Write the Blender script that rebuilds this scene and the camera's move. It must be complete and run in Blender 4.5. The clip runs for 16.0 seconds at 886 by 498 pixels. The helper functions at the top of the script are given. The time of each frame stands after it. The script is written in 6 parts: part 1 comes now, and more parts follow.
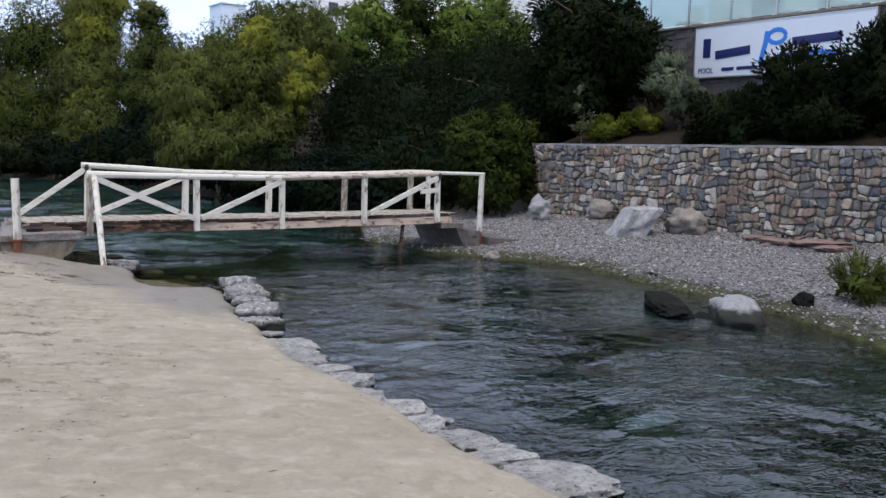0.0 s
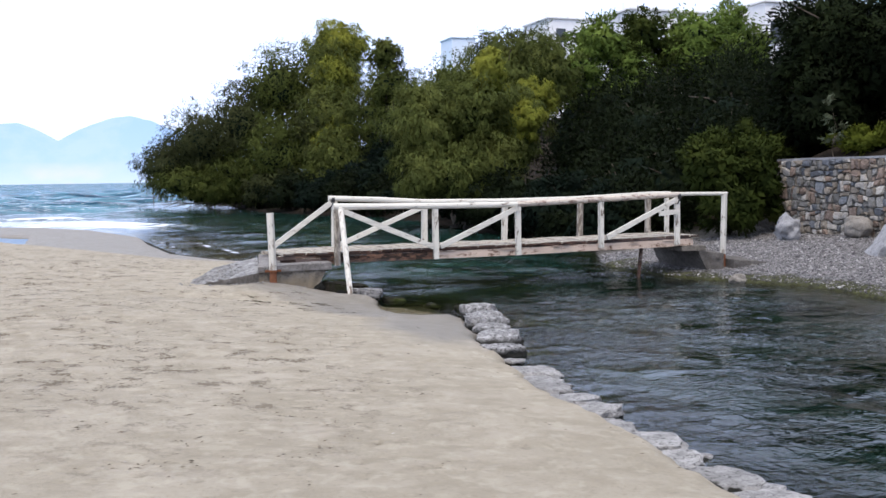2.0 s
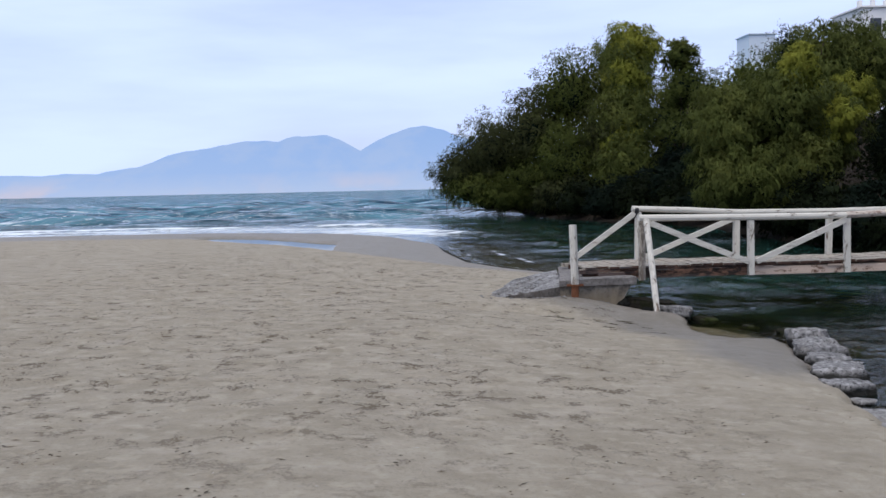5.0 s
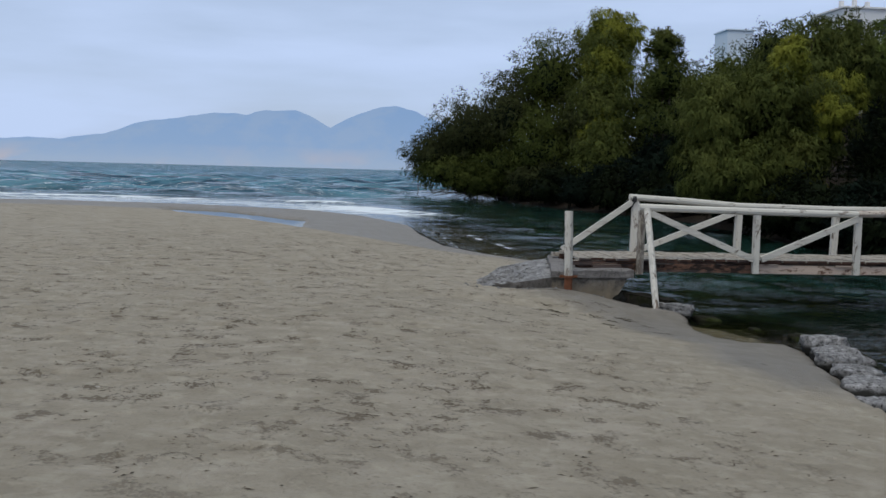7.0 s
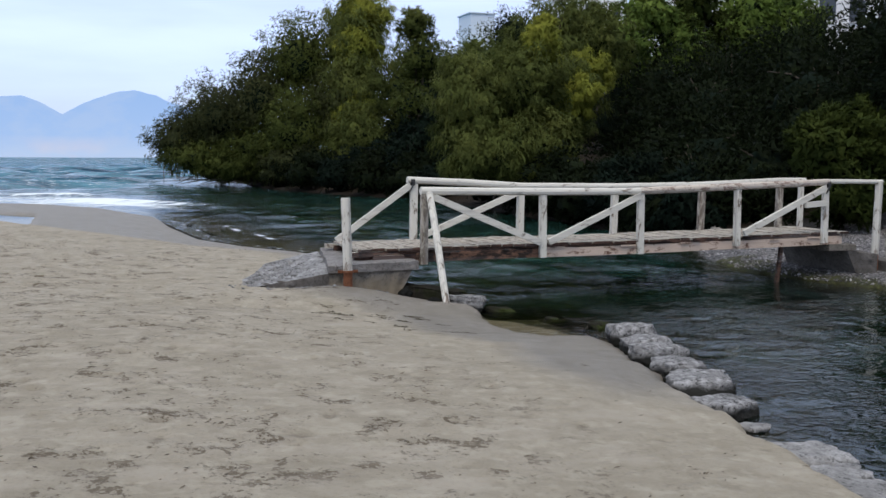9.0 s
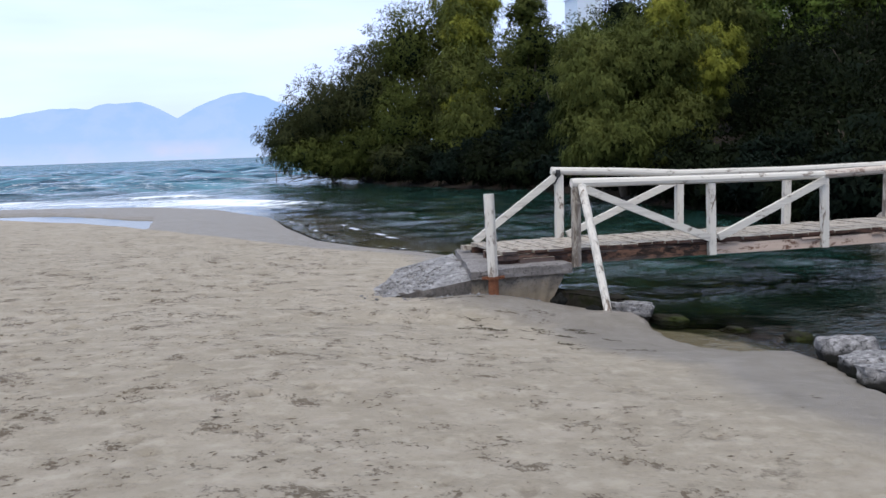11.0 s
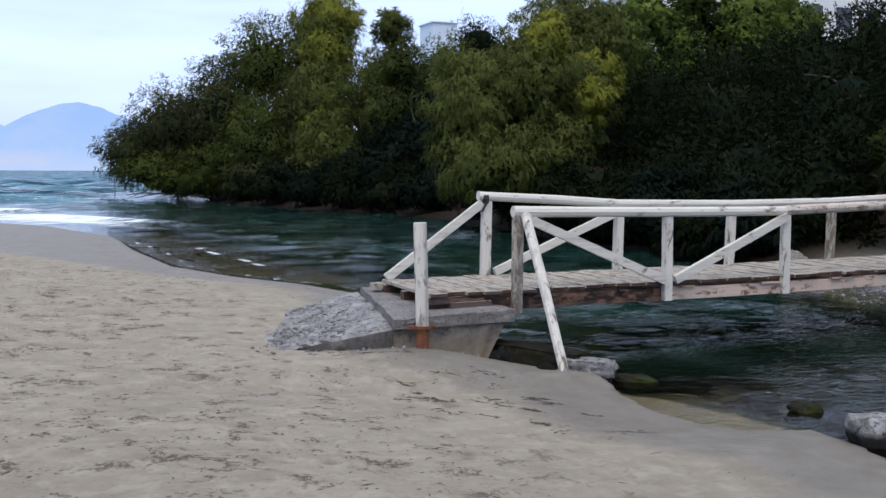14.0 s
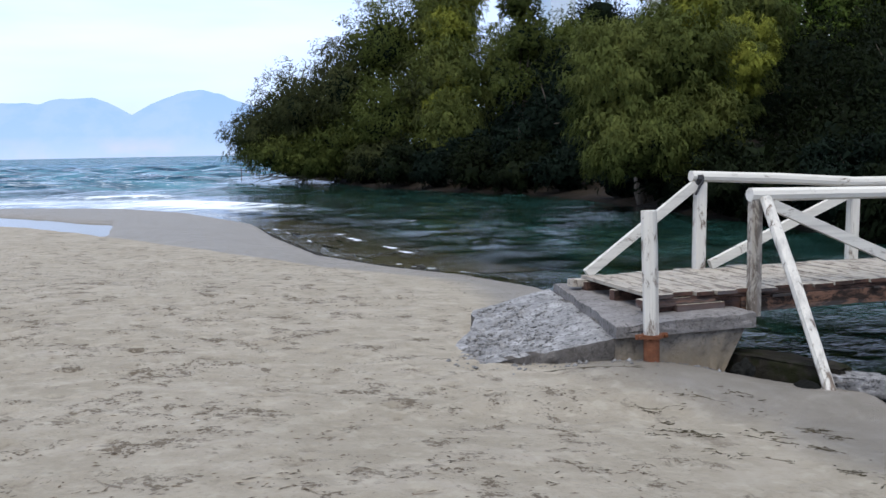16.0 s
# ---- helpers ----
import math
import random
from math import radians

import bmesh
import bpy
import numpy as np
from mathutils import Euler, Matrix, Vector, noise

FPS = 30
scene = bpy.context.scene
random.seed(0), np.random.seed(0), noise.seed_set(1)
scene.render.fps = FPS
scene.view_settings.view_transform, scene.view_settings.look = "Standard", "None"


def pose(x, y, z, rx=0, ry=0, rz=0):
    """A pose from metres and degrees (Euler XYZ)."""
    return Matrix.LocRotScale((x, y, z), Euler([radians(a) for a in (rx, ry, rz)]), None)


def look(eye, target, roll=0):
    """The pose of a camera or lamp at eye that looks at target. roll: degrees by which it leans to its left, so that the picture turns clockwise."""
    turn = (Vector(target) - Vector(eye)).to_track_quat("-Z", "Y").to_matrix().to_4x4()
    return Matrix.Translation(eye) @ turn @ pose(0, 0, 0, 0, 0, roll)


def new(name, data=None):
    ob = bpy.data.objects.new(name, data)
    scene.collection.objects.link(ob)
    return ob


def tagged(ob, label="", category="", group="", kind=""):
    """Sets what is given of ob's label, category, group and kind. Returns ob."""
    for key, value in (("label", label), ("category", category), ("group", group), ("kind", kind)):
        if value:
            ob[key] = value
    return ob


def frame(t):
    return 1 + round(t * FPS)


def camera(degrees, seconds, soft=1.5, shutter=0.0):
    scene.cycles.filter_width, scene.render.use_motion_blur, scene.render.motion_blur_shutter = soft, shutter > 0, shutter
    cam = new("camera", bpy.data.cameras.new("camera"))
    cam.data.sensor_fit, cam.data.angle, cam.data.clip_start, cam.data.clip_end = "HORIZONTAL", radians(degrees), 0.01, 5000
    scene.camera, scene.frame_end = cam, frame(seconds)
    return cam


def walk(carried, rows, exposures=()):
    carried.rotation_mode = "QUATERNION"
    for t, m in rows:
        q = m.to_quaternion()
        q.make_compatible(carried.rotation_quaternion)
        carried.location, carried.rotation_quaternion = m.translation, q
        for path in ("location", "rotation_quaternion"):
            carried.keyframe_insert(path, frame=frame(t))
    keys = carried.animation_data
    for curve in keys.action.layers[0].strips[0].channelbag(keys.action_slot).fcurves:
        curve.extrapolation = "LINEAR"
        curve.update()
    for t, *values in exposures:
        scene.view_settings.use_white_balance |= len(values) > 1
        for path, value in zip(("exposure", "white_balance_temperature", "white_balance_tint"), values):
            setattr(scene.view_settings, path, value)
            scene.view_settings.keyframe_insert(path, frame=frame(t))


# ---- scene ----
cam = camera(49.5, 16.0)
PATH = [
    (0, (-3.907, -15.496, 1.917), (-2.782, -13.854, 1.72), 1.5),
    (0.5, (-3.872, -15.464, 1.901), (-2.806, -13.782, 1.708), -0.6),
    (1, (-3.857, -15.427, 1.893), (-2.841, -13.723, 1.639), -0.6),
    (1.5, (-3.842, -15.395, 1.882), (-3.032, -13.581, 1.653), -1.9),
    (2, (-3.907, -15.277, 1.899), (-3.203, -13.41, 1.752), -0.8),
    (2.5, (-3.928, -15.248, 1.914), (-3.231, -13.38, 1.762), 0.2),
    (3, (-3.856, -15.297, 1.895), (-3.195, -13.415, 1.744), -0.3),
    (3.5, (-3.939, -15.184, 1.9), (-3.367, -13.273, 1.748), -1.2),
    (4, (-4.087, -14.968, 1.939), (-3.558, -13.044, 1.793), -1.6),
    (4.5, (-4.058, -14.764, 1.954), (-3.797, -12.787, 1.802), -3.1),
    (4.7, (-4.038, -14.677, 1.98), (-3.877, -12.688, 1.853), -2.1),
    (6.8, (-4.153, -13.553, 1.921), (-4.052, -11.56, 1.794), 0.6),
    (7, (-4.217, -13.386, 1.904), (-4.013, -11.403, 1.742), 1.5),
    (7.5, (-4.198, -12.916, 1.904), (-3.688, -10.989, 1.736), 0.8),
    (8, (-4.134, -12.52, 1.91), (-3.534, -10.617, 1.777), -0.4),
    (8.2, (-4.111, -12.393, 1.892), (-3.463, -10.506, 1.75), 0.5),
    (10.3, (-4.202, -10.777, 1.877), (-3.475, -8.926, 1.667), -0.4),
    (10.5, (-4.179, -10.64, 1.869), (-3.545, -8.752, 1.685), -1.4),
    (11, (-4.148, -10.276, 1.88), (-3.664, -8.346, 1.676), -2.0),
    (11.5, (-4.223, -9.883, 1.872), (-3.722, -7.959, 1.655), -0.2),
    (12, (-4.206, -9.524, 1.85), (-3.954, -7.553, 1.62), -2.6),
    (12.5, (-4.191, -9.199, 1.867), (-3.848, -7.237, 1.679), 0.6),
    (13, (-4.227, -8.784, 1.878), (-3.611, -6.892, 1.674), 1.4),
    (13.5, (-4.194, -8.417, 1.84), (-3.452, -6.567, 1.674), -0.9),
    (14, (-4.236, -8.027, 1.834), (-3.442, -6.198, 1.673), 0.2),
    (14.5, (-4.308, -7.606, 1.822), (-3.49, -5.794, 1.605), 0.4),
    (15, (-4.281, -7.175, 1.807), (-3.589, -5.307, 1.627), -2.4),
    (15.5, (-4.336, -6.808, 1.802), (-3.571, -4.967, 1.639), 2.2),
    (16, (-4.499, -6.52, 1.845), (-3.928, -4.614, 1.642), -1.1),
]
EXPOSURES = [
    (0.0, 0.42, 6510, 13), (0.5, 0.58, 6510, 13), (1.0, 0.62, 6510, 13), (2.0, 0.68, 6565, 14), (3.5, 0.68, 6565, 14), (4.2, 0.43, 6510, 14), (4.7, 0.1, 6420, 14), (6.8, -0.53, 6510, 7), (7.5, -0.53, 6510, 7), (8.2, -0.40, 6530, 8),
    (10.3, 0.6, 6510, 13), (11.0, 0.25, 6415, 13), (11.5, -0.07, 6330, 12), (12.0, -0.19, 6350, 11), (13.0, -0.31, 6350, 12), (13.5, -0.05, 6330, 13), (14.5, 0.22, 6270, 13), (16.0, 0.34, 6270, 11),
]
walk(cam, [(t, look(eye, target, roll)) for t, eye, target, roll in PATH], EXPOSURES)

# ---------------------------------------------------------------- light
SUN_AZ, SUN_EL = 212.0, 63.0      # degrees: compass from +y clockwise, height
world = bpy.data.worlds.new("overcast_sky")
scene.world = world
world.use_nodes = True
wn, wl = world.node_tree.nodes, world.node_tree.links
wn.clear()
w_out = wn.new("ShaderNodeOutputWorld")
w_bg = wn.new("ShaderNodeBackground")
w_bg.inputs["Strength"].default_value = 0.1
w_sky = wn.new("ShaderNodeTexSky")
w_sky.sky_type, w_sky.sun_disc = "NISHITA", False
w_sky.sun_elevation, w_sky.sun_rotation = radians(SUN_EL), radians(SUN_AZ)
w_sky.air_density, w_sky.dust_density, w_sky.ozone_density = 1.0, 1.5, 1.0
w_co = wn.new("ShaderNodeTexCoord")
w_map = wn.new("ShaderNodeMapping")
w_map.inputs["Scale"].default_value = (1.6, 1.6, 9.0)
w_noise = wn.new("ShaderNodeTexNoise")
w_noise.inputs["Scale"].default_value = 1.6
w_noise.inputs["Detail"].default_value = 6
w_ramp = wn.new("ShaderNodeValToRGB")
w_ramp.color_ramp.elements[0].position, w_ramp.color_ramp.elements[0].color = 0.34, (0.64, 0.64, 0.64, 1)
w_ramp.color_ramp.elements[1].position, w_ramp.color_ramp.elements[1].color = 0.62, (0.96, 0.96, 0.96, 1)
w_mix = wn.new("ShaderNodeMix")
w_mix.data_type = "RGBA"
w_xyz = wn.new("ShaderNodeSeparateXYZ")
w_high = wn.new("ShaderNodeValToRGB")
w_high.color_ramp.elements[0].position, w_high.color_ramp.elements[0].color = 0.16, (0.785, 0.962, 1.0, 1)
w_high.color_ramp.elements[1].position, w_high.color_ramp.elements[1].color = 0.55, (0.85, 0.98, 0.89, 1)
w_tone = wn.new("ShaderNodeMix")
w_tone.data_type, w_tone.blend_type = "RGBA", "MULTIPLY"
w_tone.inputs[0].default_value = 1.0
w_tone.inputs[7].default_value = (10.0, 10.0, 13.7, 1)
for a, b in ((w_co.outputs["Generated"], w_map.inputs["Vector"]), (w_map.outputs["Vector"], w_noise.inputs["Vector"]),
             (w_noise.outputs["Fac"], w_ramp.inputs["Fac"]), (w_ramp.outputs["Color"], w_mix.inputs[0]),
             (w_co.outputs["Generated"], w_xyz.inputs[0]), (w_xyz.outputs["Z"], w_high.inputs["Fac"]), (w_high.outputs["Color"], w_tone.inputs[6]),
             (w_tone.outputs[2], w_mix.inputs[7]), (w_sky.outputs["Color"], w_mix.inputs[6]), (w_mix.outputs[2], w_bg.inputs["Color"]),
             (w_bg.outputs["Background"], w_out.inputs["Surface"])):
    wl.new(a, b)

sun = new("sun", bpy.data.lights.new("sun", "SUN"))
sun.data.energy, sun.data.angle, sun.data.color = 1.9, radians(30), (1.0, 0.915, 0.78)
s_az, s_el = radians(SUN_AZ), radians(SUN_EL)
to_sun = Vector((math.sin(s_az) * math.cos(s_el), math.cos(s_az) * math.cos(s_el), math.sin(s_el)))
sun.rotation_euler = (-to_sun).to_track_quat("-Z", "Y").to_euler()


# ---------------------------------------------------------------- materials
class Mat:
    """A node material built step by step."""

    def __init__(self, name):
        self.m = bpy.data.materials.new(name)
        self.m.use_nodes = True
        self.n, self.l = self.m.node_tree.nodes, self.m.node_tree.links
        self.bsdf = self.n["Principled BSDF"]
        self.co = self.n.new("ShaderNodeTexCoord").outputs["Object"]

    def put(self, socket, value):
        if isinstance(value, bpy.types.NodeSocket):
            self.l.new(value, socket)
        elif isinstance(value, tuple) and len(value) == 3 and socket.type == "RGBA":
            socket.default_value = (*value, 1)
        else:
            socket.default_value = value

    def noise(self, scale, detail=5.0, rough=0.55, stretch=(1, 1, 1), distort=0.0):
        mp = self.n.new("ShaderNodeMapping")
        mp.inputs["Scale"].default_value = stretch
        self.l.new(self.co, mp.inputs["Vector"])
        nz = self.n.new("ShaderNodeTexNoise")
        self.l.new(mp.outputs["Vector"], nz.inputs["Vector"])
        for key, v in (("Scale", scale), ("Detail", detail), ("Roughness", rough), ("Distortion", distort)):
            nz.inputs[key].default_value = v
        return nz.outputs["Fac"]

    def voronoi(self, scale, stretch=(1, 1, 1), feature="F1", out="Distance"):
        mp = self.n.new("ShaderNodeMapping")
        mp.inputs["Scale"].default_value = stretch
        self.l.new(self.co, mp.inputs["Vector"])
        vo = self.n.new("ShaderNodeTexVoronoi")
        vo.feature = feature
        vo.inputs["Scale"].default_value = scale
        self.l.new(mp.outputs["Vector"], vo.inputs["Vector"])
        return vo.outputs[out]

    def ramp(self, fac, *stops):
        r = self.n.new("ShaderNodeValToRGB")
        els = r.color_ramp.elements
        while len(els) < len(stops):
            els.new(0.5)
        for el, (p, c) in zip(els, stops):
            el.position = p
            el.color = (*c, 1) if isinstance(c, tuple) else (c, c, c, 1)
        self.l.new(fac, r.inputs["Fac"])
        return r.outputs["Color"]

    def mix(self, fac, a, b, blend="MIX"):
        x = self.n.new("ShaderNodeMix")
        x.data_type, x.blend_type = "RGBA", blend
        self.put(x.inputs[0], fac)
        self.put(x.inputs[6], a)
        self.put(x.inputs[7], b)
        return x.outputs[2]

    def math(self, op, a, b=0.0, c=0.0):
        x = self.n.new("ShaderNodeMath")
        x.operation = op
        for i, v in enumerate((a, b, c)):
            self.put(x.inputs[i], v)
        return x.outputs[0]

    def attr(self, name, out="Fac"):
        x = self.n.new("ShaderNodeAttribute")
        x.attribute_name = name
        return x.outputs[out]

    def split(self, col):
        x = self.n.new("ShaderNodeSeparateColor")
        self.l.new(col, x.inputs[0])
        return x.outputs

    def island(self):
        return self.n.new("ShaderNodeNewGeometry").outputs["Random Per Island"]

    def each(self):
        return self.n.new("ShaderNodeObjectInfo").outputs["Random"]

    def bump(self, height, strength=0.4, distance=0.02, under=None):
        b = self.n.new("ShaderNodeBump")
        b.inputs["Strength"].default_value, b.inputs["Distance"].default_value = strength, distance
        self.l.new(height, b.inputs["Height"])
        if under is not None:
            self.l.new(under, b.inputs["Normal"])
        self.l.new(b.outputs["Normal"], self.bsdf.inputs["Normal"])
        return b.outputs["Normal"]

    def done(self, color, rough=0.8, spec=0.4, metal=0.0):
        self.put(self.bsdf.inputs["Base Color"], color)
        self.put(self.bsdf.inputs["Roughness"], rough)
        self.put(self.bsdf.inputs["Specular IOR Level"], spec)
        self.put(self.bsdf.inputs["Metallic"], metal)
        return self.m


def ground_material():
    m = Mat("sand_gravel_and_soil")
    z = m.split(m.attr("zone", "Color"))
    gravel, wet, soil = z[0], z[1], z[2]
    grain = m.noise(420, 3, 0.7)
    fine = m.noise(36, 6, 0.65)
    broad = m.noise(0.9, 5, 0.6)
    drift = m.noise(3.6, 6, 0.62, (1, 1.3, 1))
    sand = m.ramp(broad, (0.25, (0.298, 0.258, 0.189)), (0.55, (0.352, 0.308, 0.233)), (0.8, (0.392, 0.348, 0.272)))
    sand = m.mix(m.math("MULTIPLY", m.ramp(drift, (0.38, 1.0), (0.56, 0.0)), 0.5), sand, (0.225, 0.19, 0.13))
    sand = m.mix(m.math("MULTIPLY", m.ramp(fine, (0.30, 1.0), (0.47, 0.0)), 0.5), sand, (0.15, 0.117, 0.082))
    sand = m.mix(0.22, sand, m.ramp(grain, (0.3, (0.15, 0.125, 0.095)), (0.7, (0.46, 0.42, 0.36))))
    # scuffed and trodden places: ragged, moister sand turned up, prints' shaded edges painted in
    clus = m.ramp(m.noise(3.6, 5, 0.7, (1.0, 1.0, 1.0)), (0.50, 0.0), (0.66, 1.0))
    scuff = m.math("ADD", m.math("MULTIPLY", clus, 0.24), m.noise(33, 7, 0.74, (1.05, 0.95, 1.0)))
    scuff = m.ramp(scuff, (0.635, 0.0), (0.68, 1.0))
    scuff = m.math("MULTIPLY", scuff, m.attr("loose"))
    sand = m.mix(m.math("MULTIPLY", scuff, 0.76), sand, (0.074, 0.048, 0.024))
    sand = m.mix(m.math("MULTIPLY", m.ramp(m.noise(2.0, 5, 0.6, (1, 1.6, 1)), (0.52, 0.0), (0.68, 1.0)), 0.4), sand, (0.43, 0.38, 0.31))
    crust = m.ramp(m.noise(6.5, 4, 0.6, (1, 1.1, 1), 0.25), (0.53, 0.0), (0.63, 1.0))
    sand = m.mix(m.math("MULTIPLY", crust, 0.26), sand, (0.50, 0.455, 0.36))
    cell = m.voronoi(30, (1, 1, 1), "F1", "Color")
    gap = m.voronoi(30, (1, 1, 1), "DISTANCE_TO_EDGE")
    peb = m.ramp(m.split(cell)[0], (0.0, (0.06, 0.057, 0.06)), (0.5, (0.155, 0.147, 0.148)), (1.0, (0.34, 0.325, 0.32)))
    peb = m.mix(m.ramp(gap, (0.0, 0.75), (0.12, 0.0)), peb, (0.05, 0.045, 0.042))
    # Soil is darkened further to stand in for shade under the overhanging leaves.
    earth = m.ramp(m.noise(7, 7, 0.7), (0.3, (0.009, 0.0075, 0.006)), (0.7, (0.036, 0.028, 0.020)))
    col = m.mix(gravel, sand, peb)
    col = m.mix(soil, col, earth)
    damp = m.ramp(m.math("ADD", wet, m.math("MULTIPLY", m.math("SUBTRACT", m.noise(2.5, 5), 0.5), 0.35)), (0.35, 0.0), (0.75, 1.0))
    col = m.mix(m.math("MULTIPLY", damp, 0.85), col, m.mix(1.0, col, (0.56, 0.57, 0.62), "MULTIPLY"))
    # Footprint hollows are painted darker, which stands in for their shade.
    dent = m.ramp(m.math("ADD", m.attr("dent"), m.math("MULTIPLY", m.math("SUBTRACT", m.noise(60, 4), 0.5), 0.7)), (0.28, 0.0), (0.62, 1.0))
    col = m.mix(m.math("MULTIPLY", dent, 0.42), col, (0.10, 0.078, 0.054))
    weed = m.attr("weed")
    moss = m.ramp(m.noise(9, 6, 0.65), (0.35, (0.012, 0.013, 0.006)), (0.7, (0.070, 0.072, 0.020)))
    weedy = m.ramp(m.math("ADD", weed, m.math("MULTIPLY", m.math("SUBTRACT", m.noise(2.2, 6, 0.65), 0.5), 2.2)), (0.45, 0.0), (0.75, 1.0))
    col = m.mix(weedy, col, moss)
    n1 = m.bump(m.math("ADD", m.math("MULTIPLY", gravel, gap), m.math("SUBTRACT", m.math("MULTIPLY", fine, 0.35), m.math("MULTIPLY", scuff, 0.9))), 0.6, 0.02)
    m.bump(m.math("ADD", grain, m.math("ADD", m.math("MULTIPLY", drift, 4.0), m.math("MULTIPLY", m.noise(11, 6, 0.7, (0.8, 1.2, 1.0)), 4.5))), 0.65, 0.013, n1)
    slick = m.math("MULTIPLY", damp, m.math("SUBTRACT", 1.0, m.math("MAXIMUM", soil, weedy)))
    return m.done(col, m.math("SUBTRACT", 0.94, m.math("MULTIPLY", slick, 0.44)), m.math("SUBTRACT", 0.35, m.math("MULTIPLY", soil, 0.28)))


def water_material():
    m = Mat("river_and_sea_water")
    depth, foam, chop, open_sea = m.attr("depth"), m.attr("foam"), m.attr("chop"), m.attr("sea")

    def crests(scale, stretch, detail=2.0, bend=0.7):
        # sharp-edged wavelets: ridges where the noise passes its middle
        return m.math("MULTIPLY", m.math("ABSOLUTE", m.math("SUBTRACT", m.noise(scale, detail, 0.5, stretch, bend), 0.5)), -2.0)

    patch = m.ramp(m.noise(0.9, 4, 0.6, (0.8, 1.0, 1.0), 0.5), (0.38, 0.22), (0.62, 1.55))
    ripple = m.math("ADD", m.math("MULTIPLY", crests(3.6, (0.9, 1.4, 1.0)), 1.0), m.math("MULTIPLY", crests(8.5, (0.9, 1.35, 1.0), 2.0), 0.54))
    ripple = m.math("ADD", ripple, m.math("MULTIPLY", m.noise(21, 3, 0.55, (0.9, 1.4, 1.0), 0.5), 0.11))
    ripple = m.math("MULTIPLY", ripple, patch)
    waves = m.math("ADD", m.math("MULTIPLY", crests(0.9, (0.55, 1.5, 1.0), 3.0, 0.5), 15.0), m.math("MULTIPLY", crests(0.25, (0.5, 1.6, 1.0), 4.0, 0.4), 60.0))
    height = m.math("ADD", m.math("MULTIPLY", ripple, m.attr("ripple")), m.math("MULTIPLY", chop, waves))
    under = m.noise(0.8, 5, 0.65, (1, 0.7, 1), 0.6)
    river = m.ramp(under, (0.34, (0.001, 0.0025, 0.0018)), (0.47, (0.003, 0.008, 0.0055)), (0.58, (0.006, 0.014, 0.011)), (0.74, (0.014, 0.028, 0.023)))
    # Teal of the sky-reflecting ripples is put into the water colour past the bridge.
    green = m.ramp(under, (0.34, (0.002, 0.006, 0.0045)), (0.47, (0.006, 0.020, 0.016)), (0.58, (0.012, 0.038, 0.033)), (0.74, (0.028, 0.075, 0.068)))
    river = m.mix(m.attr("estuary"), river, green)
    # Dark and bright wave faces are painted into the sea colour as streaks.
    sea = m.ramp(m.noise(0.45, 6, 0.66, (0.3, 1.5, 1.0), 0.4), (0.40, (0.006, 0.035, 0.065)), (0.60, (0.075, 0.20, 0.26)))
    body = m.mix(open_sea, river, sea)
    speck = m.math("MAXIMUM", m.noise(2.2, 7, 0.7, (0.5, 2.4, 1.0), 0.6), m.noise(0.45, 7, 0.7, (0.4, 2.0, 1.0), 0.5))
    white = m.ramp(m.math("ADD", m.math("MULTIPLY", foam, 0.62), m.math("MULTIPLY", speck, 1.0)), (0.82, 0.0), (0.92, 1.0))
    body = m.mix(white, body, (0.72, 0.77, 0.80))
    m.bump(height, 1.0, 0.0125)
    shader = m.done(body, m.math("ADD", 0.03, m.math("MULTIPLY", white, 0.5)), 0.5)
    m.bsdf.inputs["IOR"].default_value = 1.33
    # clear shallows: what lies under little water shows through
    clear = m.n.new("ShaderNodeBsdfTransparent")
    clear.inputs["Color"].default_value = (0.82, 0.82, 0.74, 1)
    gloss = m.n.new("ShaderNodeBsdfGlossy")
    gloss.inputs["Roughness"].default_value = 0.03
    m.l.new(m.bsdf.inputs["Normal"].links[0].from_socket, gloss.inputs["Normal"])
    fres = m.n.new("ShaderNodeFresnel")
    fres.inputs["IOR"].default_value = 1.33
    m.l.new(m.bsdf.inputs["Normal"].links[0].from_socket, fres.inputs["Normal"])
    film = m.n.new("ShaderNodeMixShader")
    m.l.new(fres.outputs[0], film.inputs[0])
    m.l.new(clear.outputs[0], film.inputs[1])
    m.l.new(gloss.outputs[0], film.inputs[2])
    both = m.n.new("ShaderNodeMixShader")
    deep = m.math("MAXIMUM", m.ramp(depth, (0.02, 0.0), (0.42, 1.0)), white)
    m.l.new(deep, both.inputs[0])
    m.l.new(film.outputs[0], both.inputs[1])
    # seen from afar, tilted wave faces painted by noise: own blue instead of sky
    dull = m.n.new("ShaderNodeBsdfDiffuse")
    m.l.new(body, dull.inputs["Color"])
    slope = m.math("ADD", m.math("MULTIPLY", m.noise(0.8, 7, 0.72, (0.4, 1.6, 1.0), 0.5), 0.5), m.math("MULTIPLY", m.noise(0.15, 7, 0.72, (0.4, 1.4, 1.0), 0.5), 0.5))
    face = m.n.new("ShaderNodeMixShader")
    m.l.new(m.math("MULTIPLY", m.ramp(slope, (0.455, 0.0), (0.535, 0.8)), open_sea), face.inputs[0])
    m.l.new(m.bsdf.outputs[0], face.inputs[1])
    m.l.new(dull.outputs[0], face.inputs[2])
    m.l.new(face.outputs[0], both.inputs[2])
    m.l.new(both.outputs[0], m.n["Material Output"].inputs["Surface"])
    return shader


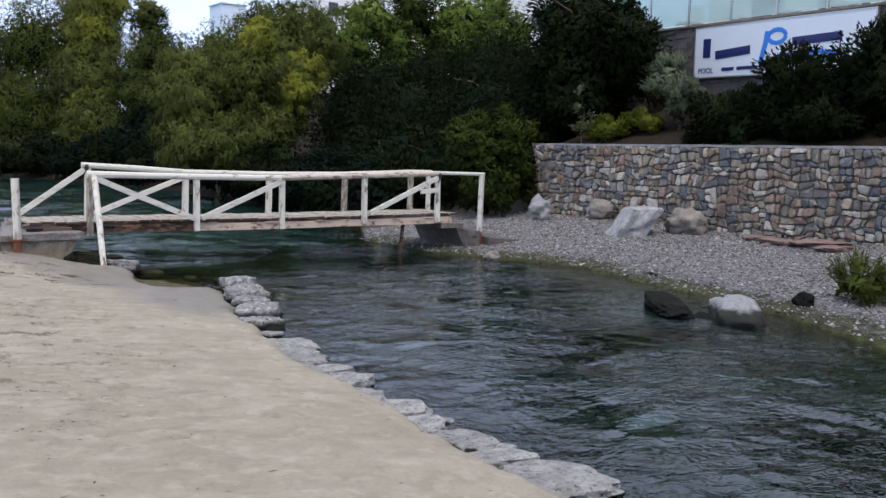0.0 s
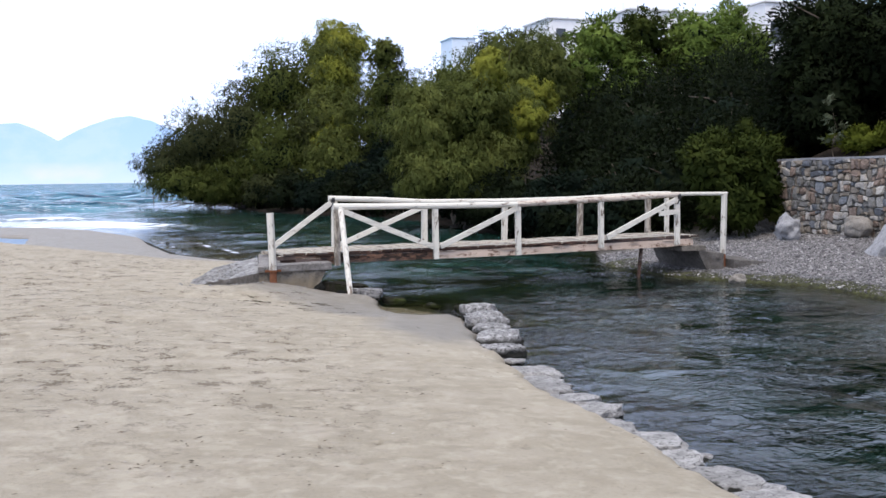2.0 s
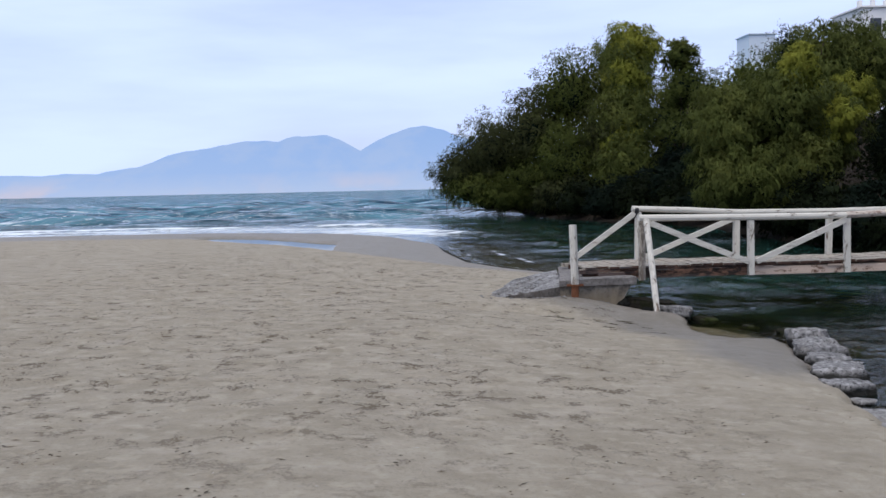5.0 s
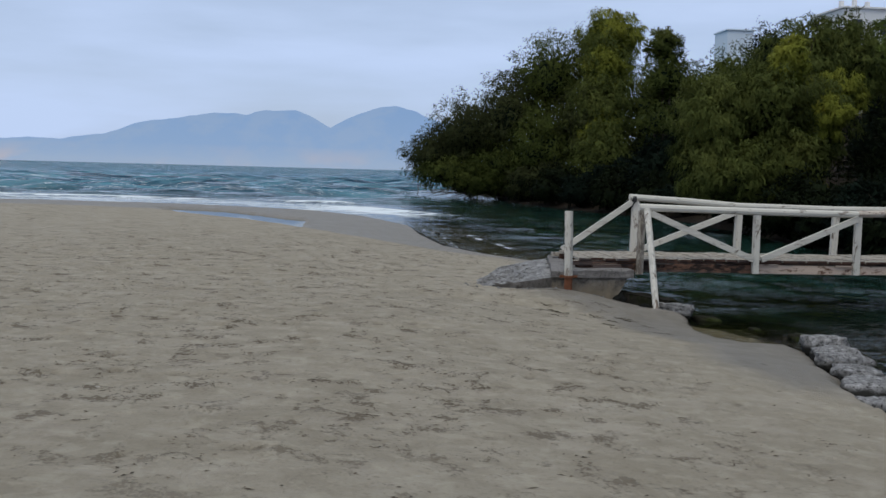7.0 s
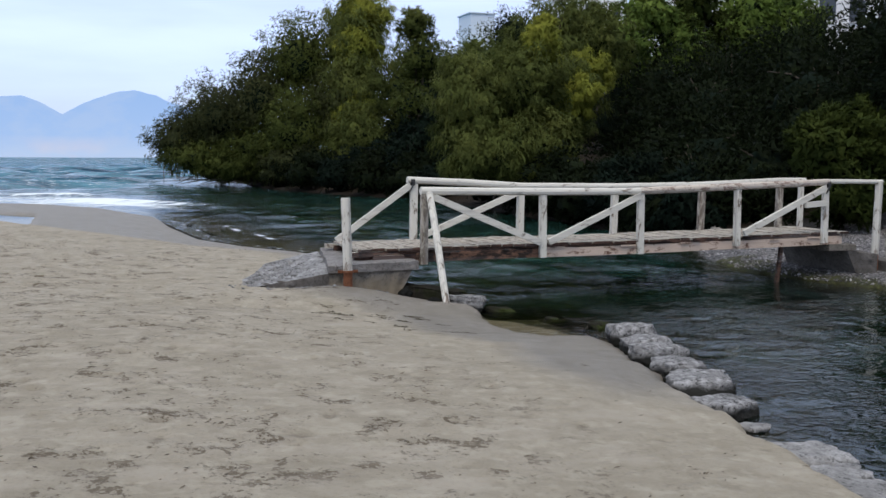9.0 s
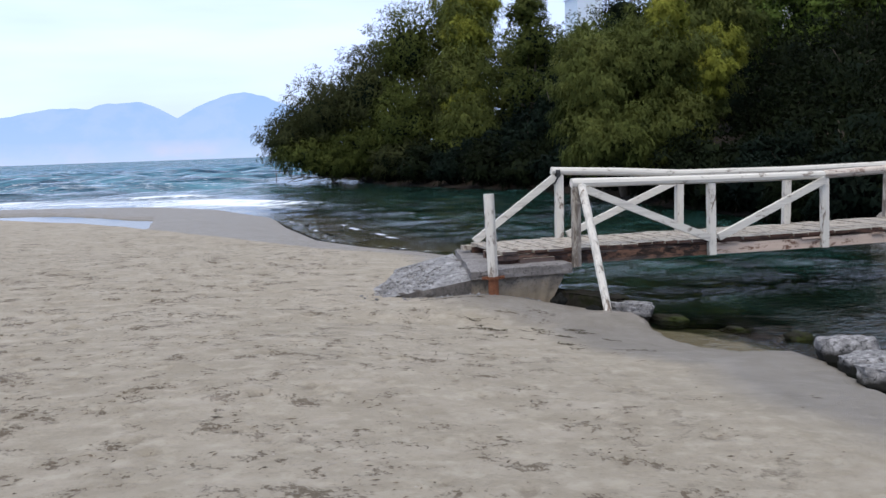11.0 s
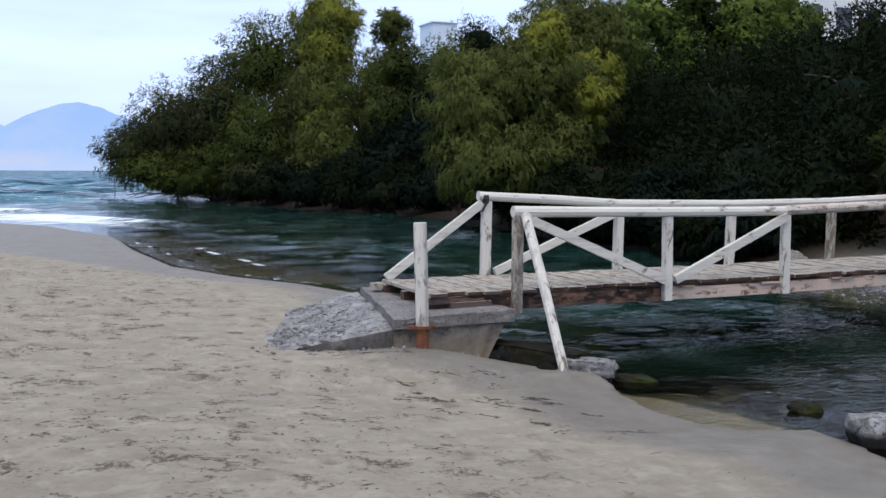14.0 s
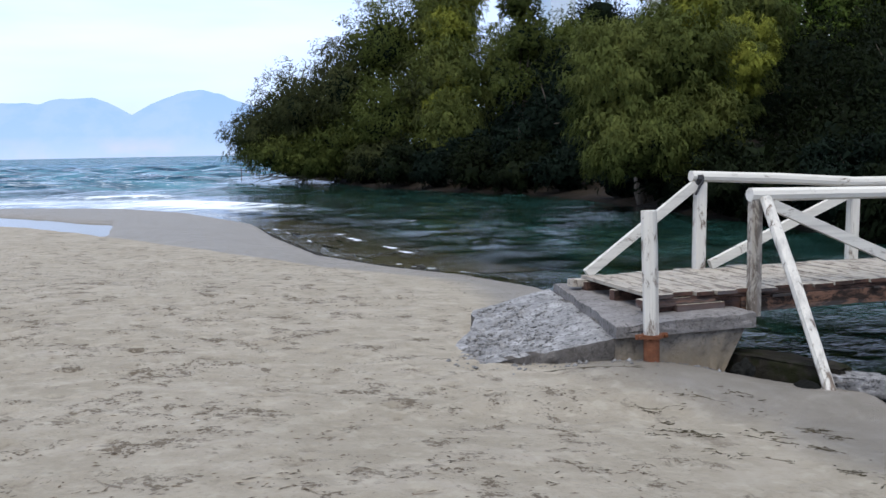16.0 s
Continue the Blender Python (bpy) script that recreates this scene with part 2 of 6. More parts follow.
def painted_wood(name, stretch, paint=(0.60, 0.575, 0.515), bare=(0.20, 0.155, 0.12), worn=0.45):
    m = Mat(name)
    grain = m.noise(26, 6, 0.65, stretch, 0.4)
    flake = m.noise(11, 7, 0.72, tuple(0.35 + 0.65 * v for v in stretch), 0.5)
    tint = m.mix(m.math("MULTIPLY", m.each(), 0.5), paint, tuple(v * 0.84 for v in paint))
    tint = m.mix(m.math("MULTIPLY", m.ramp(grain, (0.35, 1.0), (0.6, 0.0)), 0.35), tint, tuple(v * 0.66 for v in paint))
    wood = m.mix(m.ramp(grain, (0.3, 0.0), (0.7, 1.0)), tuple(v * 0.45 for v in bare), bare)
    off = m.ramp(flake, (worn - 0.06, 1.0), (worn + 0.03, 0.0))
    col = m.mix(off, tint, wood)
    streak = m.ramp(m.noise(9, 6, 0.7, tuple(v * v for v in stretch), 0.2), (0.50, 0.0), (0.66, 1.0))
    col = m.mix(m.math("MULTIPLY", streak, 0.58), col, tuple(0.5 * a + 0.5 * b for a, b in zip(bare, (0.22, 0.235, 0.25))))
    m.bump(m.math("ADD", grain, m.math("MULTIPLY", off, -0.6)), 0.5, 0.006)
    return m.done(col, 0.78, 0.3)


def stone_material(name, dark, mid, light, scale=6.0, moss=None, dark_below=None, vary=0.35, pits=0.0, spec=0.3, dust=None):
    m = Mat(name)
    a = m.noise(scale, 7, 0.68)
    b = m.noise(scale * 9, 5, 0.7)
    col = m.ramp(a, (0.28, dark), (0.5, mid), (0.74, light))
    col = m.mix(0.35, col, m.ramp(b, (0.3, tuple(v * 0.55 for v in mid)), (0.7, light)))
    col = m.mix(m.math("MULTIPLY", m.math("FRACT", m.math("ADD", m.each(), m.island())), vary), col, tuple(v * 0.42 for v in mid))
    if pits:
        hole = m.ramp(m.noise(24, 5, 0.72, (1, 1, 1), 0.4), (0.36, 1.0), (0.47, 0.0))
        col = m.mix(m.math("MULTIPLY", hole, pits), col, tuple(v * 0.35 for v in dark))
    if moss:
        col = m.mix(m.ramp(m.noise(scale * 0.8, 5), (0.48, 0.0), (0.6, 0.85)), col, moss)
    # Darker below a given height, along a ragged edge.
    if dark_below:
        pos = m.n.new("ShaderNodeSeparateXYZ")
        m.l.new(m.n.new("ShaderNodeNewGeometry").outputs["Position"], pos.inputs[0])
        edge = m.math("ADD", pos.outputs[2], m.math("MULTIPLY", m.math("SUBTRACT", m.noise(9, 4), 0.5), 0.10))
        col = m.mix(m.ramp(edge, (dark_below - 0.02, 1.0), (dark_below + 0.03, 0.0)), col, (0.015, 0.0145, 0.012))
    if dust:
        pos = m.n.new("ShaderNodeSeparateXYZ")
        m.l.new(m.n.new("ShaderNodeNewGeometry").outputs["Position"], pos.inputs[0])
        edge = m.math("ADD", pos.outputs[2], m.math("MULTIPLY", m.math("SUBTRACT", m.noise(5, 6, 0.7), 0.5), 0.45))
        col = m.mix(m.math("MULTIPLY", m.ramp(edge, (dust - 0.10, 1.0), (dust + 0.08, 0.0)), 0.75), col, (0.22, 0.18, 0.125))
    m.bump(m.math("ADD", a, m.math("MULTIPLY", b, 0.4)), 0.7, 0.03)
    return m.done(col, 0.88, spec)


def leaf_material(name, dark, mid, light, clump=0.9):
    m = Mat(name)
    big = m.noise(clump, 4, 0.6)
    low = tuple(0.45 * a + 0.55 * b for a, b in zip(dark, mid))
    high = tuple(0.60 * a + 0.40 * b for a, b in zip(mid, light))
    col = m.mix(0.45, m.ramp(m.island(), (0.0, low), (0.5, mid), (1.0, high)), mid)
    col = m.mix(m.ramp(big, (0.30, 0.6), (0.52, 0.0)), col, dark)
    col = m.mix(m.ramp(m.noise(clump * 0.6, 3, 0.5), (0.50, 0.0), (0.72, 0.7)), col, light)
    m.done(col, 0.7, 0.06)
    tr = m.n.new("ShaderNodeBsdfTranslucent")
    m.l.new(col, tr.inputs["Color"])
    mx = m.n.new("ShaderNodeMixShader")
    mx.inputs[0].default_value = 0.25
    m.l.new(m.bsdf.outputs[0], mx.inputs[1])
    m.l.new(tr.outputs[0], mx.inputs[2])
    m.l.new(mx.outputs[0], m.n["Material Output"].inputs["Surface"])
    return m.m


def plain(name, color, rough=0.6, spec=0.4, metal=0.0, vary=0.25, scale=8.0):
    m = Mat(name)
    a = m.noise(scale, 6, 0.65)
    col = m.mix(m.math("MULTIPLY", m.ramp(a, (0.35, 1.0), (0.65, 0.0)), vary), color, tuple(v * 0.5 for v in color))
    m.bump(a, 0.2, 0.006)
    return m.done(col, rough, spec, metal)


def bark_material(name, dark, light):
    m = Mat(name)
    a = m.noise(14, 6, 0.7, (1, 1, 0.25))
    m.bump(a, 0.8, 0.03)
    return m.done(m.ramp(a, (0.3, dark), (0.7, light)), 0.9, 0.2)


# Distance haze is put into the colours, and the ridge glows as a backdrop.
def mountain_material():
    m = Mat("mountain_with_painted_haze")
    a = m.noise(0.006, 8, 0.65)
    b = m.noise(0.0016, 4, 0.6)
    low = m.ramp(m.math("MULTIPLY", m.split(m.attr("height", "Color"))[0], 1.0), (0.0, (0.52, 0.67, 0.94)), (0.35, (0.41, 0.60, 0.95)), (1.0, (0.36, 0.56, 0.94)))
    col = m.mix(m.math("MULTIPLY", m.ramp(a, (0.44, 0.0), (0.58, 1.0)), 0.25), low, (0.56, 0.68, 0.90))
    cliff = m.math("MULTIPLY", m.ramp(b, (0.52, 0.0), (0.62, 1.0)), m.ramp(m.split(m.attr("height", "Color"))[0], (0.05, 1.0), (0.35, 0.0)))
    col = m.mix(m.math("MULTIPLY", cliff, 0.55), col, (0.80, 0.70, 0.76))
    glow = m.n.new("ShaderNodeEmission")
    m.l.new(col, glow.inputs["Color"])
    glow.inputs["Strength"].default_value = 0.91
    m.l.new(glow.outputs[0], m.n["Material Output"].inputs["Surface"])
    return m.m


M_GROUND, M_WATER, M_MOUNTAIN = ground_material(), water_material(), mountain_material()
M_PAINT_X = painted_wood("white_painted_timber_long", (0.10, 1, 1), worn=0.40)
M_PAINT_Z = painted_wood("white_painted_timber_upright", (1, 1, 0.10), worn=0.44)
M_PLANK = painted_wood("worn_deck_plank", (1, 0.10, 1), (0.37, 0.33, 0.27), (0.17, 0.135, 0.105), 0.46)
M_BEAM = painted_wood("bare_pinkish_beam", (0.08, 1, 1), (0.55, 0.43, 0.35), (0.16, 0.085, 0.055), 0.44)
M_DARKWOOD = painted_wood("dark_brown_timber", (0.12, 1, 1), (0.085, 0.045, 0.032), (0.035, 0.020, 0.015), 0.5)
M_ROTTEN = painted_wood("rotten_red_brown_beam", (0.10, 1, 1), (0.16, 0.085, 0.055), (0.028, 0.017, 0.012), 0.53)
M_POSTWORN = painted_wood("weathered_brownish_post", (1, 1, 0.10), (0.40, 0.365, 0.31), (0.19, 0.155, 0.125), 0.53)
M_RAILWORN = painted_wood("pinkish_worn_rail", (0.10, 1, 1), (0.52, 0.455, 0.39), (0.27, 0.19, 0.15), 0.47)
M_RUST = stone_material("flaking_rust", (0.055, 0.022, 0.012), (0.17, 0.062, 0.03), (0.30, 0.13, 0.065), 18)
M_CONCRETE = stone_material("weathered_concrete", (0.06, 0.050, 0.040), (0.155, 0.135, 0.113), (0.27, 0.247, 0.222), 3.0, pits=0.6, dust=0.34)
M_CAP = stone_material("paler_concrete_capping", (0.075, 0.066, 0.06), (0.19, 0.175, 0.165), (0.33, 0.315, 0.305), 5.0, pits=0.7)
M_RAMP = stone_material("pebbly_concrete", (0.04, 0.038, 0.037), (0.19, 0.186, 0.184), (0.48, 0.472, 0.465), 5, pits=1.0)
M_BANKSTONE = stone_material("pale_bank_stone", (0.06, 0.056, 0.052), (0.22, 0.213, 0.206), (0.46, 0.45, 0.44), 8, dark_below=-0.02, vary=0.35, pits=0.75)
M_BANKBLOCK = stone_material("pale_block_with_dark_sides", (0.018, 0.017, 0.016), (0.15, 0.145, 0.142), (0.56, 0.55, 0.545), 13, dark_below=0.08, vary=0.15, pits=0.95)
M_BOULDER = stone_material("white_grey_boulder", (0.12, 0.12, 0.13), (0.26, 0.26, 0.27), (0.44, 0.44, 0.45), 5, dark_below=0.15, pits=0.45)
M_TANSTONE = stone_material("tan_boulder", (0.09, 0.078, 0.066), (0.19, 0.172, 0.15), (0.33, 0.305, 0.275), 5, pits=0.4)
M_DARKROCK = stone_material("wet_dark_rock", (0.003, 0.0032, 0.003), (0.009, 0.0095, 0.0085), (0.028, 0.028, 0.025), 7, spec=0.04)
M_MOSSROCK = stone_material("mossy_rock", (0.005, 0.0048, 0.004), (0.017, 0.0155, 0.012), (0.05, 0.045, 0.037), 9, (0.012, 0.014, 0.005), spec=0.08)
M_DARKCONCRETE = stone_material("dark_brown_concrete", (0.03, 0.026, 0.022), (0.092, 0.082, 0.073), (0.20, 0.185, 0.172), 4.0, pits=0.5)
M_WEEDROCK = stone_material("weed_covered_rock", (0.008, 0.008, 0.005), (0.02, 0.02, 0.013), (0.05, 0.046, 0.033), 9, (0.026, 0.034, 0.008), spec=0.1)
M_REDROCK = stone_material("reddish_rock", (0.10, 0.06, 0.05), (0.20, 0.13, 0.115), (0.30, 0.23, 0.21), 4)
M_MORTAR = stone_material("grey_wall_mortar", (0.035, 0.031, 0.027), (0.09, 0.081, 0.071), (0.18, 0.165, 0.145), 8)
M_BARK = bark_material("grey_brown_bark", (0.035, 0.028, 0.022), (0.14, 0.115, 0.09))
M_WRACK = bark_material("dark_dry_seaweed", (0.03, 0.025, 0.016), (0.09, 0.075, 0.048))
M_WEEDSTRIP = bark_material("wet_dark_seaweed", (0.008, 0.008, 0.006), (0.035, 0.032, 0.024))
M_DEADTWIG = bark_material("bleached_branch", (0.16, 0.14, 0.12), (0.36, 0.33, 0.30))
M_TEXTILE = plain("black_strap", (0.02, 0.02, 0.022), 0.7)


# ---------------------------------------------------------------- mesh helpers
def link(name, me, mats, parent=None, label=""):
    for mt in mats if isinstance(mats, (list, tuple)) else [mats]:
        me.materials.append(mt)
    ob = new(name, me)
    if parent is not None:
        ob.parent = parent
    if label:
        ob["label"] = label
    return ob


def part(name, bm, material, parent=None, label="", smooth=False):
    me = bpy.data.meshes.new(name)
    bmesh.ops.recalc_face_normals(bm, faces=bm.faces)
    bm.to_mesh(me)
    bm.free()
    if smooth:
        me.shade_smooth()
        if smooth > 1:
            me.set_sharp_from_angle(angle=radians(smooth))
    return link(name, me, material, parent, label)


def arrays(name, verts, faces, mats, parent=None, label="", smooth=False, index=None, normals=None):
    """A mesh object from arrays of corners and of equal-sided faces."""
    verts, faces = np.asarray(verts, np.float32), np.asarray(faces, np.int32)
    me = bpy.data.meshes.new(name)
    me.vertices.add(len(verts))
    me.vertices.foreach_set("co", verts.ravel())
    k = faces.shape[1]
    me.loops.add(faces.size)
    me.loops.foreach_set("vertex_index", faces.ravel())
    me.polygons.add(len(faces))
    me.polygons.foreach_set("loop_start", np.arange(0, faces.size, k, dtype=np.int32))
    if index is not None:
        me.polygons.foreach_set("material_index", np.asarray(index, np.int32))
    if normals is not None:
        me.attributes.new("custom_normal", "FLOAT_VECTOR", "POINT").data.foreach_set("vector", np.asarray(normals, np.float32).ravel())
    me.update(calc_edges=True)
    if smooth:
        me.shade_smooth()
    return link(name, me, mats, parent, label)


def empty(name, at=(0, 0, 0)):
    ob = new(name)
    ob.empty_display_size = 0.2
    ob.location = at
    return ob


def beam(bm, p, q, w, h, up=(0, 0, 1), bevel=0.006, wobble=0.0, rng=random):
    """A squared timber from p to q, w across and h in the direction nearest to up."""
    p, q = Vector(p), Vector(q)
    ax = (q - p).normalized()
    side = ax.cross(Vector(up)).normalized()
    top = side.cross(ax).normalized()
    seg = max(1, int((q - p).length / 0.6)) if wobble else 1
    rings = []
    for i in range(seg + 1):
        c = p.lerp(q, i / seg) + side * rng.uniform(-wobble, wobble) + top * rng.uniform(-wobble, wobble)
        rings.append([bm.verts.new(c + side * (a * w / 2) + top * (b * h / 2)) for a, b in ((-1, -1), (1, -1), (1, 1), (-1, 1))])
    for r0, r1 in zip(rings, rings[1:]):
        for i in range(4):
            bm.faces.new((r0[i], r0[(i + 1) % 4], r1[(i + 1) % 4], r1[i]))
    bm.faces.new(rings[0][::-1])
    bm.faces.new(rings[-1])
    if bevel:
        bmesh.ops.bevel(bm, geom=[e for e in bm.edges if len(e.link_faces) == 2 and e.calc_face_angle(0) > 0.6], offset=bevel, segments=1, affect="EDGES", profile=0.5)
    return bm


def tube(bm, points, radii, sides=8, wobble=0.0, rng=random):
    """A round limb along a line of points."""
    pts = [Vector(p) for p in points]
    rings = []
    for i, p in enumerate(pts):
        d = (pts[min(i + 1, len(pts) - 1)] - pts[max(i - 1, 0)]).normalized()
        s = d.cross(Vector((0, 0, 1)) if abs(d.z) < 0.9 else Vector((1, 0, 0))).normalized()
        u = s.cross(d)
        rings.append([bm.verts.new(p + (s * math.cos(a) + u * math.sin(a)) * radii[i] * (1 + rng.uniform(-wobble, wobble)))
                      for a in (2 * math.pi * k / sides for k in range(sides))])
    for r0, r1 in zip(rings, rings[1:]):
        for k in range(sides):
            bm.faces.new((r0[k], r0[(k + 1) % sides], r1[(k + 1) % sides], r1[k]))
    bm.faces.new(rings[0][::-1])
    bm.faces.new(rings[-1])
    return bm


def rock_bm(size, seed, detail=3, rough=0.22, flat=0.0):
    """An irregular stone round the origin; size is its full width, depth and height."""
    bm = bmesh.new()
    bmesh.ops.create_icosphere(bm, subdivisions=detail, radius=0.5)
    off = Vector((seed * 7.31, seed * 3.17, seed * 1.93))
    for v in bm.verts:
        d = v.co.normalized()
        r = 1 + rough * (noise.noise(d * 1.3 + off) * 1.4 + noise.noise(d * 3.1 + off) * 0.7 + noise.noise(d * 7.0 + off) * 0.42 + noise.noise(d * 15.0 + off) * 0.2)
        c = d * 0.5 * r
        if flat and c.z > flat * 0.5:
            c.z = flat * 0.5 + (c.z - flat * 0.5) * 0.25
        v.co = (c.x * size[0], c.y * size[1], c.z * size[2])
    return bm


def rock(name, at, size, material, label, category="rock", seed=1, turn=0.0, tilt=0.0, detail=4, rough=0.27, flat=0.0, group=""):
    ob = part(name, rock_bm(size, seed, detail, rough, flat), material, smooth=True)
    ob.matrix_basis = pose(*at, tilt, tilt * 0.5, turn)
    return tagged(ob, label, category, group)


# ---------------------------------------------------------------- terrain
LEFT_SHORE = [(-1.6, -40), (-1.0, -20), (-0.42, -11.7), (-0.32, -10.2), (-0.27, -9.0), (-0.14, -7.6), (0.0, -6.6), (0.35, -5.0), (0.85, -3.4),
              (0.85, -2.9), (0.42, -2.76), (0.2, -2.45), (0.14, -1.95), (0.24, -1.4), (0.34, -1.08), (0.08, -0.8), (-0.45, -0.42), (-0.3, 1.0), (0.1, 3.0), (0.22, 4.8), (-0.22, 6.6), (-0.95, 8.2), (-1.72, 10.5),
              (-2.0, 14.7), (-2.05, 19.0), (-3.5, 25.0), (-5.6, 29.0), (-8.4, 31.2), (-12.2, 33.4), (-17.5, 34.2), (-45, 38), (-400, 70)]
DRY_EDGE = [(-0.3, 5.0), (-0.9, 6.0), (-1.9, 8.2), (-3.4, 11.9), (-5.1, 15.3), (-6.0, 16.8), (-7.3, 19.1), (-9.3, 21.9), (-11.4, 25.2), (-14.0, 26.4), (-45, 31), (-400, 60)]
RIGHT_SHORE = [(4.2, -40), (5.2, -14), (5.5, -10), (5.95, -9.1), (6.4, -8.0), (7.0, -5.3), (7.4, -3.6), (7.4, -2.2), (6.7, -0.9), (6.3, 0.3), (6.25, 1.6), (6.9, 3.4), (8.2, 6),
               (8.9, 13), (9.4, 19), (10.2, 25), (10.0, 29), (7.8, 36), (6.2, 46), (6.6, 58), (5.6, 66), (9, 74), (40, 90), (400, 150)]
WALL_X, WALL_T, WALL_TOP, WALL_END = 12.3, 0.45, 2.22, 4.35


def shore_distance(x, y, line):
    """Distance to a shoreline, and on which side of it (left of its way: plus)."""
    best, sign = np.full(x.shape, 1e9), np.ones(x.shape)
    for (ax, ay), (bx, by) in zip(line, line[1:]):
        ux, uy = bx - ax, by - ay
        n2 = ux * ux + uy * uy
        t = np.clip(((x - ax) * ux + (y - ay) * uy) / n2, 0, 1)
        d = np.hypot(x - ax - t * ux, y - ay - t * uy)
        s = ux * (y - ay) - uy * (x - ax)
        near = d < best - 1e-9
        best = np.where(near, d, best)
        sign = np.where(near, np.sign(s), sign)
    return best, sign


def smooth(a, b, v):
    t = np.clip((v - a) / (b - a), 0, 1)
    return t * t * (3 - 2 * t)


def lattice(x, y, cell, seed):
    """Soft value noise between -1 and 1 on a square lattice."""
    gx, gy = x / cell, y / cell
    ix, iy = np.floor(gx).astype(np.int64), np.floor(gy).astype(np.int64)
    fx, fy = gx - ix, gy - iy
    fx, fy = fx * fx * (3 - 2 * fx), fy * fy * (3 - 2 * fy)

    def val(i, j):
        h = (i * 374761393 + j * 668265263 + seed * 69069) & 0x7FFFFFFF
        h = ((h ^ (h >> 13)) * 1274126177) & 0x7FFFFFFF
        return ((h ^ (h >> 16)) & 0xFFFF) / 32767.5 - 1

    return (val(ix, iy) * (1 - fx) + val(ix + 1, iy) * fx) * (1 - fy) + (val(ix, iy + 1) * (1 - fx) + val(ix + 1, iy + 1) * fx) * fy


def terrain(x, y):
    """Height of the ground, and how much gravel, wetness, soil and weed lies there."""
    dl, sl = shore_distance(x + (0.07 * lattice(x, y, 0.42, 81) + 0.04 * lattice(x, y, 0.17, 82)) * smooth(-3.2, -4.0, y), y, LEFT_SHORE)
    dr, sr = shore_distance(x, y, RIGHT_SHORE)
    on_left, on_right = sl > 0, sr < 0
    seaward = smooth(2.5, 9.0, y)
    # beach: rises from the river's edge, and more gently from the sea over a wet flat and a low bank
    steep = 0.045 + 0.06 * smooth(0, 0.15, dl) + 0.13 * np.minimum(dl, 1.0) + 0.072 * np.clip(dl - 1.0, 0, 3.2) + 0.02 * np.clip(dl - 4.2, 0, 5)
    steep = steep + 0.125 * np.exp(-((x + 1.1) / 0.75) ** 2 - ((y + 0.55) / 0.45) ** 2)
    # towards the sea: a wet flat, then dry sand behind a low edge, and a pool left on the flat
    dd, sd = shore_distance(x, y + 0.3 * lattice(x, y, 1.9, 41) + 0.12 * lattice(x, y, 0.6, 42), DRY_EDGE)
    dry = np.where(sd > 0, dd, 0.0)
    low = 0.022 + 0.03 * smooth(0, 0.12, dl) + 0.008 * np.minimum(dl, 6) + 0.05 * smooth(0, 0.35, dry) + 0.038 * np.minimum(dry, 8)
    beach = steep * (1 - seaward) + low * seaward
    cove = smooth(-5.2, -3.6, y) * smooth(-1.05, -1.5, y)
    beach = beach * (1 - cove) + cove * np.minimum(beach, 0.014 + 0.11 * dl)
    beach = beach + (0.012 * lattice(x, y, 1.3, 3) * smooth(0.4, 1.5, dl) + 0.02 * lattice(x, y, 3.7, 5) * smooth(0.6, 2, dl)) * np.where(y > 8, smooth(0.2, 1.5, dry), 1.0)
    pool = np.where(sd > 0, 0.0, smooth(3.2, 2.7, dd + 0.25 * lattice(x, y, 2.3, 44))) * smooth(-5.45, -5.75, x + 0.15 * lattice(x, y, 1.0, 43)) * smooth(-12.6, -11.6, x) * (y > 12)
    beach = beach * (1 - pool) + pool * (-0.03)
    # far bank: shingle up to the wall, wooded slope further on
    shingle = 0.03 + 0.085 * np.minimum(dr, 5.5) + 0.012 * lattice(x, y, 0.8, 9)
    garden = WALL_TOP - 0.05 + 0.36 * np.clip(x - 12.8, 0, 4.6) + 0.06 * lattice(x, y, 0.9, 12)
    behind = smooth(WALL_X + 0.06, WALL_X + 0.36, x)
    front = shingle * (1 - behind) + garden * behind
    wood = 0.02 + 0.16 * np.minimum(dr, 6) + 0.26 * np.clip(dr - 4, 0, 22) + 0.12 * lattice(x, y, 1.1, 15)
    t = smooth(3.6, 6.5, y)
    bank = front * (1 - t) + wood * t
    bed = -0.06 - 0.5 * smooth(0.0, 2.2, np.minimum(dl, dr)) - 0.10 * np.clip(np.minimum(dl, dr) - 4, 0, 30) * seaward
    bed = bed - 0.10 * smooth(-0.02, 0.25, np.minimum(dl, dr)) * (y < 6) + 0.05 * lattice(x, y, 0.7, 21)
    bed = np.where(y > 7, -0.03 - 0.05 * np.minimum(dl, 1.6) - 0.10 * np.clip(dl - 1.6, 0, 5) - 0.10 * np.clip(np.minimum(dl, dr) - 3, 0, 30), bed)
    h = np.where(on_left, beach, np.where(on_right, bank, bed))
    gravel = np.where(on_right, (1 - t) * (1 - behind), np.where(on_left, 0.0, smooth(2.2, 1.0, dr) * (1 - t) * 0.8))
    wet = np.where(on_left, np.maximum(smooth(2.1, 0.4, dl) * (1 - 0.3 * seaward) * (0.25 + 0.75 * smooth(-7.0, -4.5, y)), np.maximum(smooth(7.0, 9.0, y) * (1 - smooth(0.0, 0.5, dry)), pool)), np.where(on_right, smooth(1.4, 0.2, dr), 1.0))
    shallow = np.exp(-(((x - 0.70 - 0.1 * lattice(x, y, 0.5, 71)) / 0.62) ** 4 + ((y + 2.0) / 0.95) ** 4))
    h = np.where(on_left | on_right, h, h * (1 - shallow) + shallow * (-0.038))
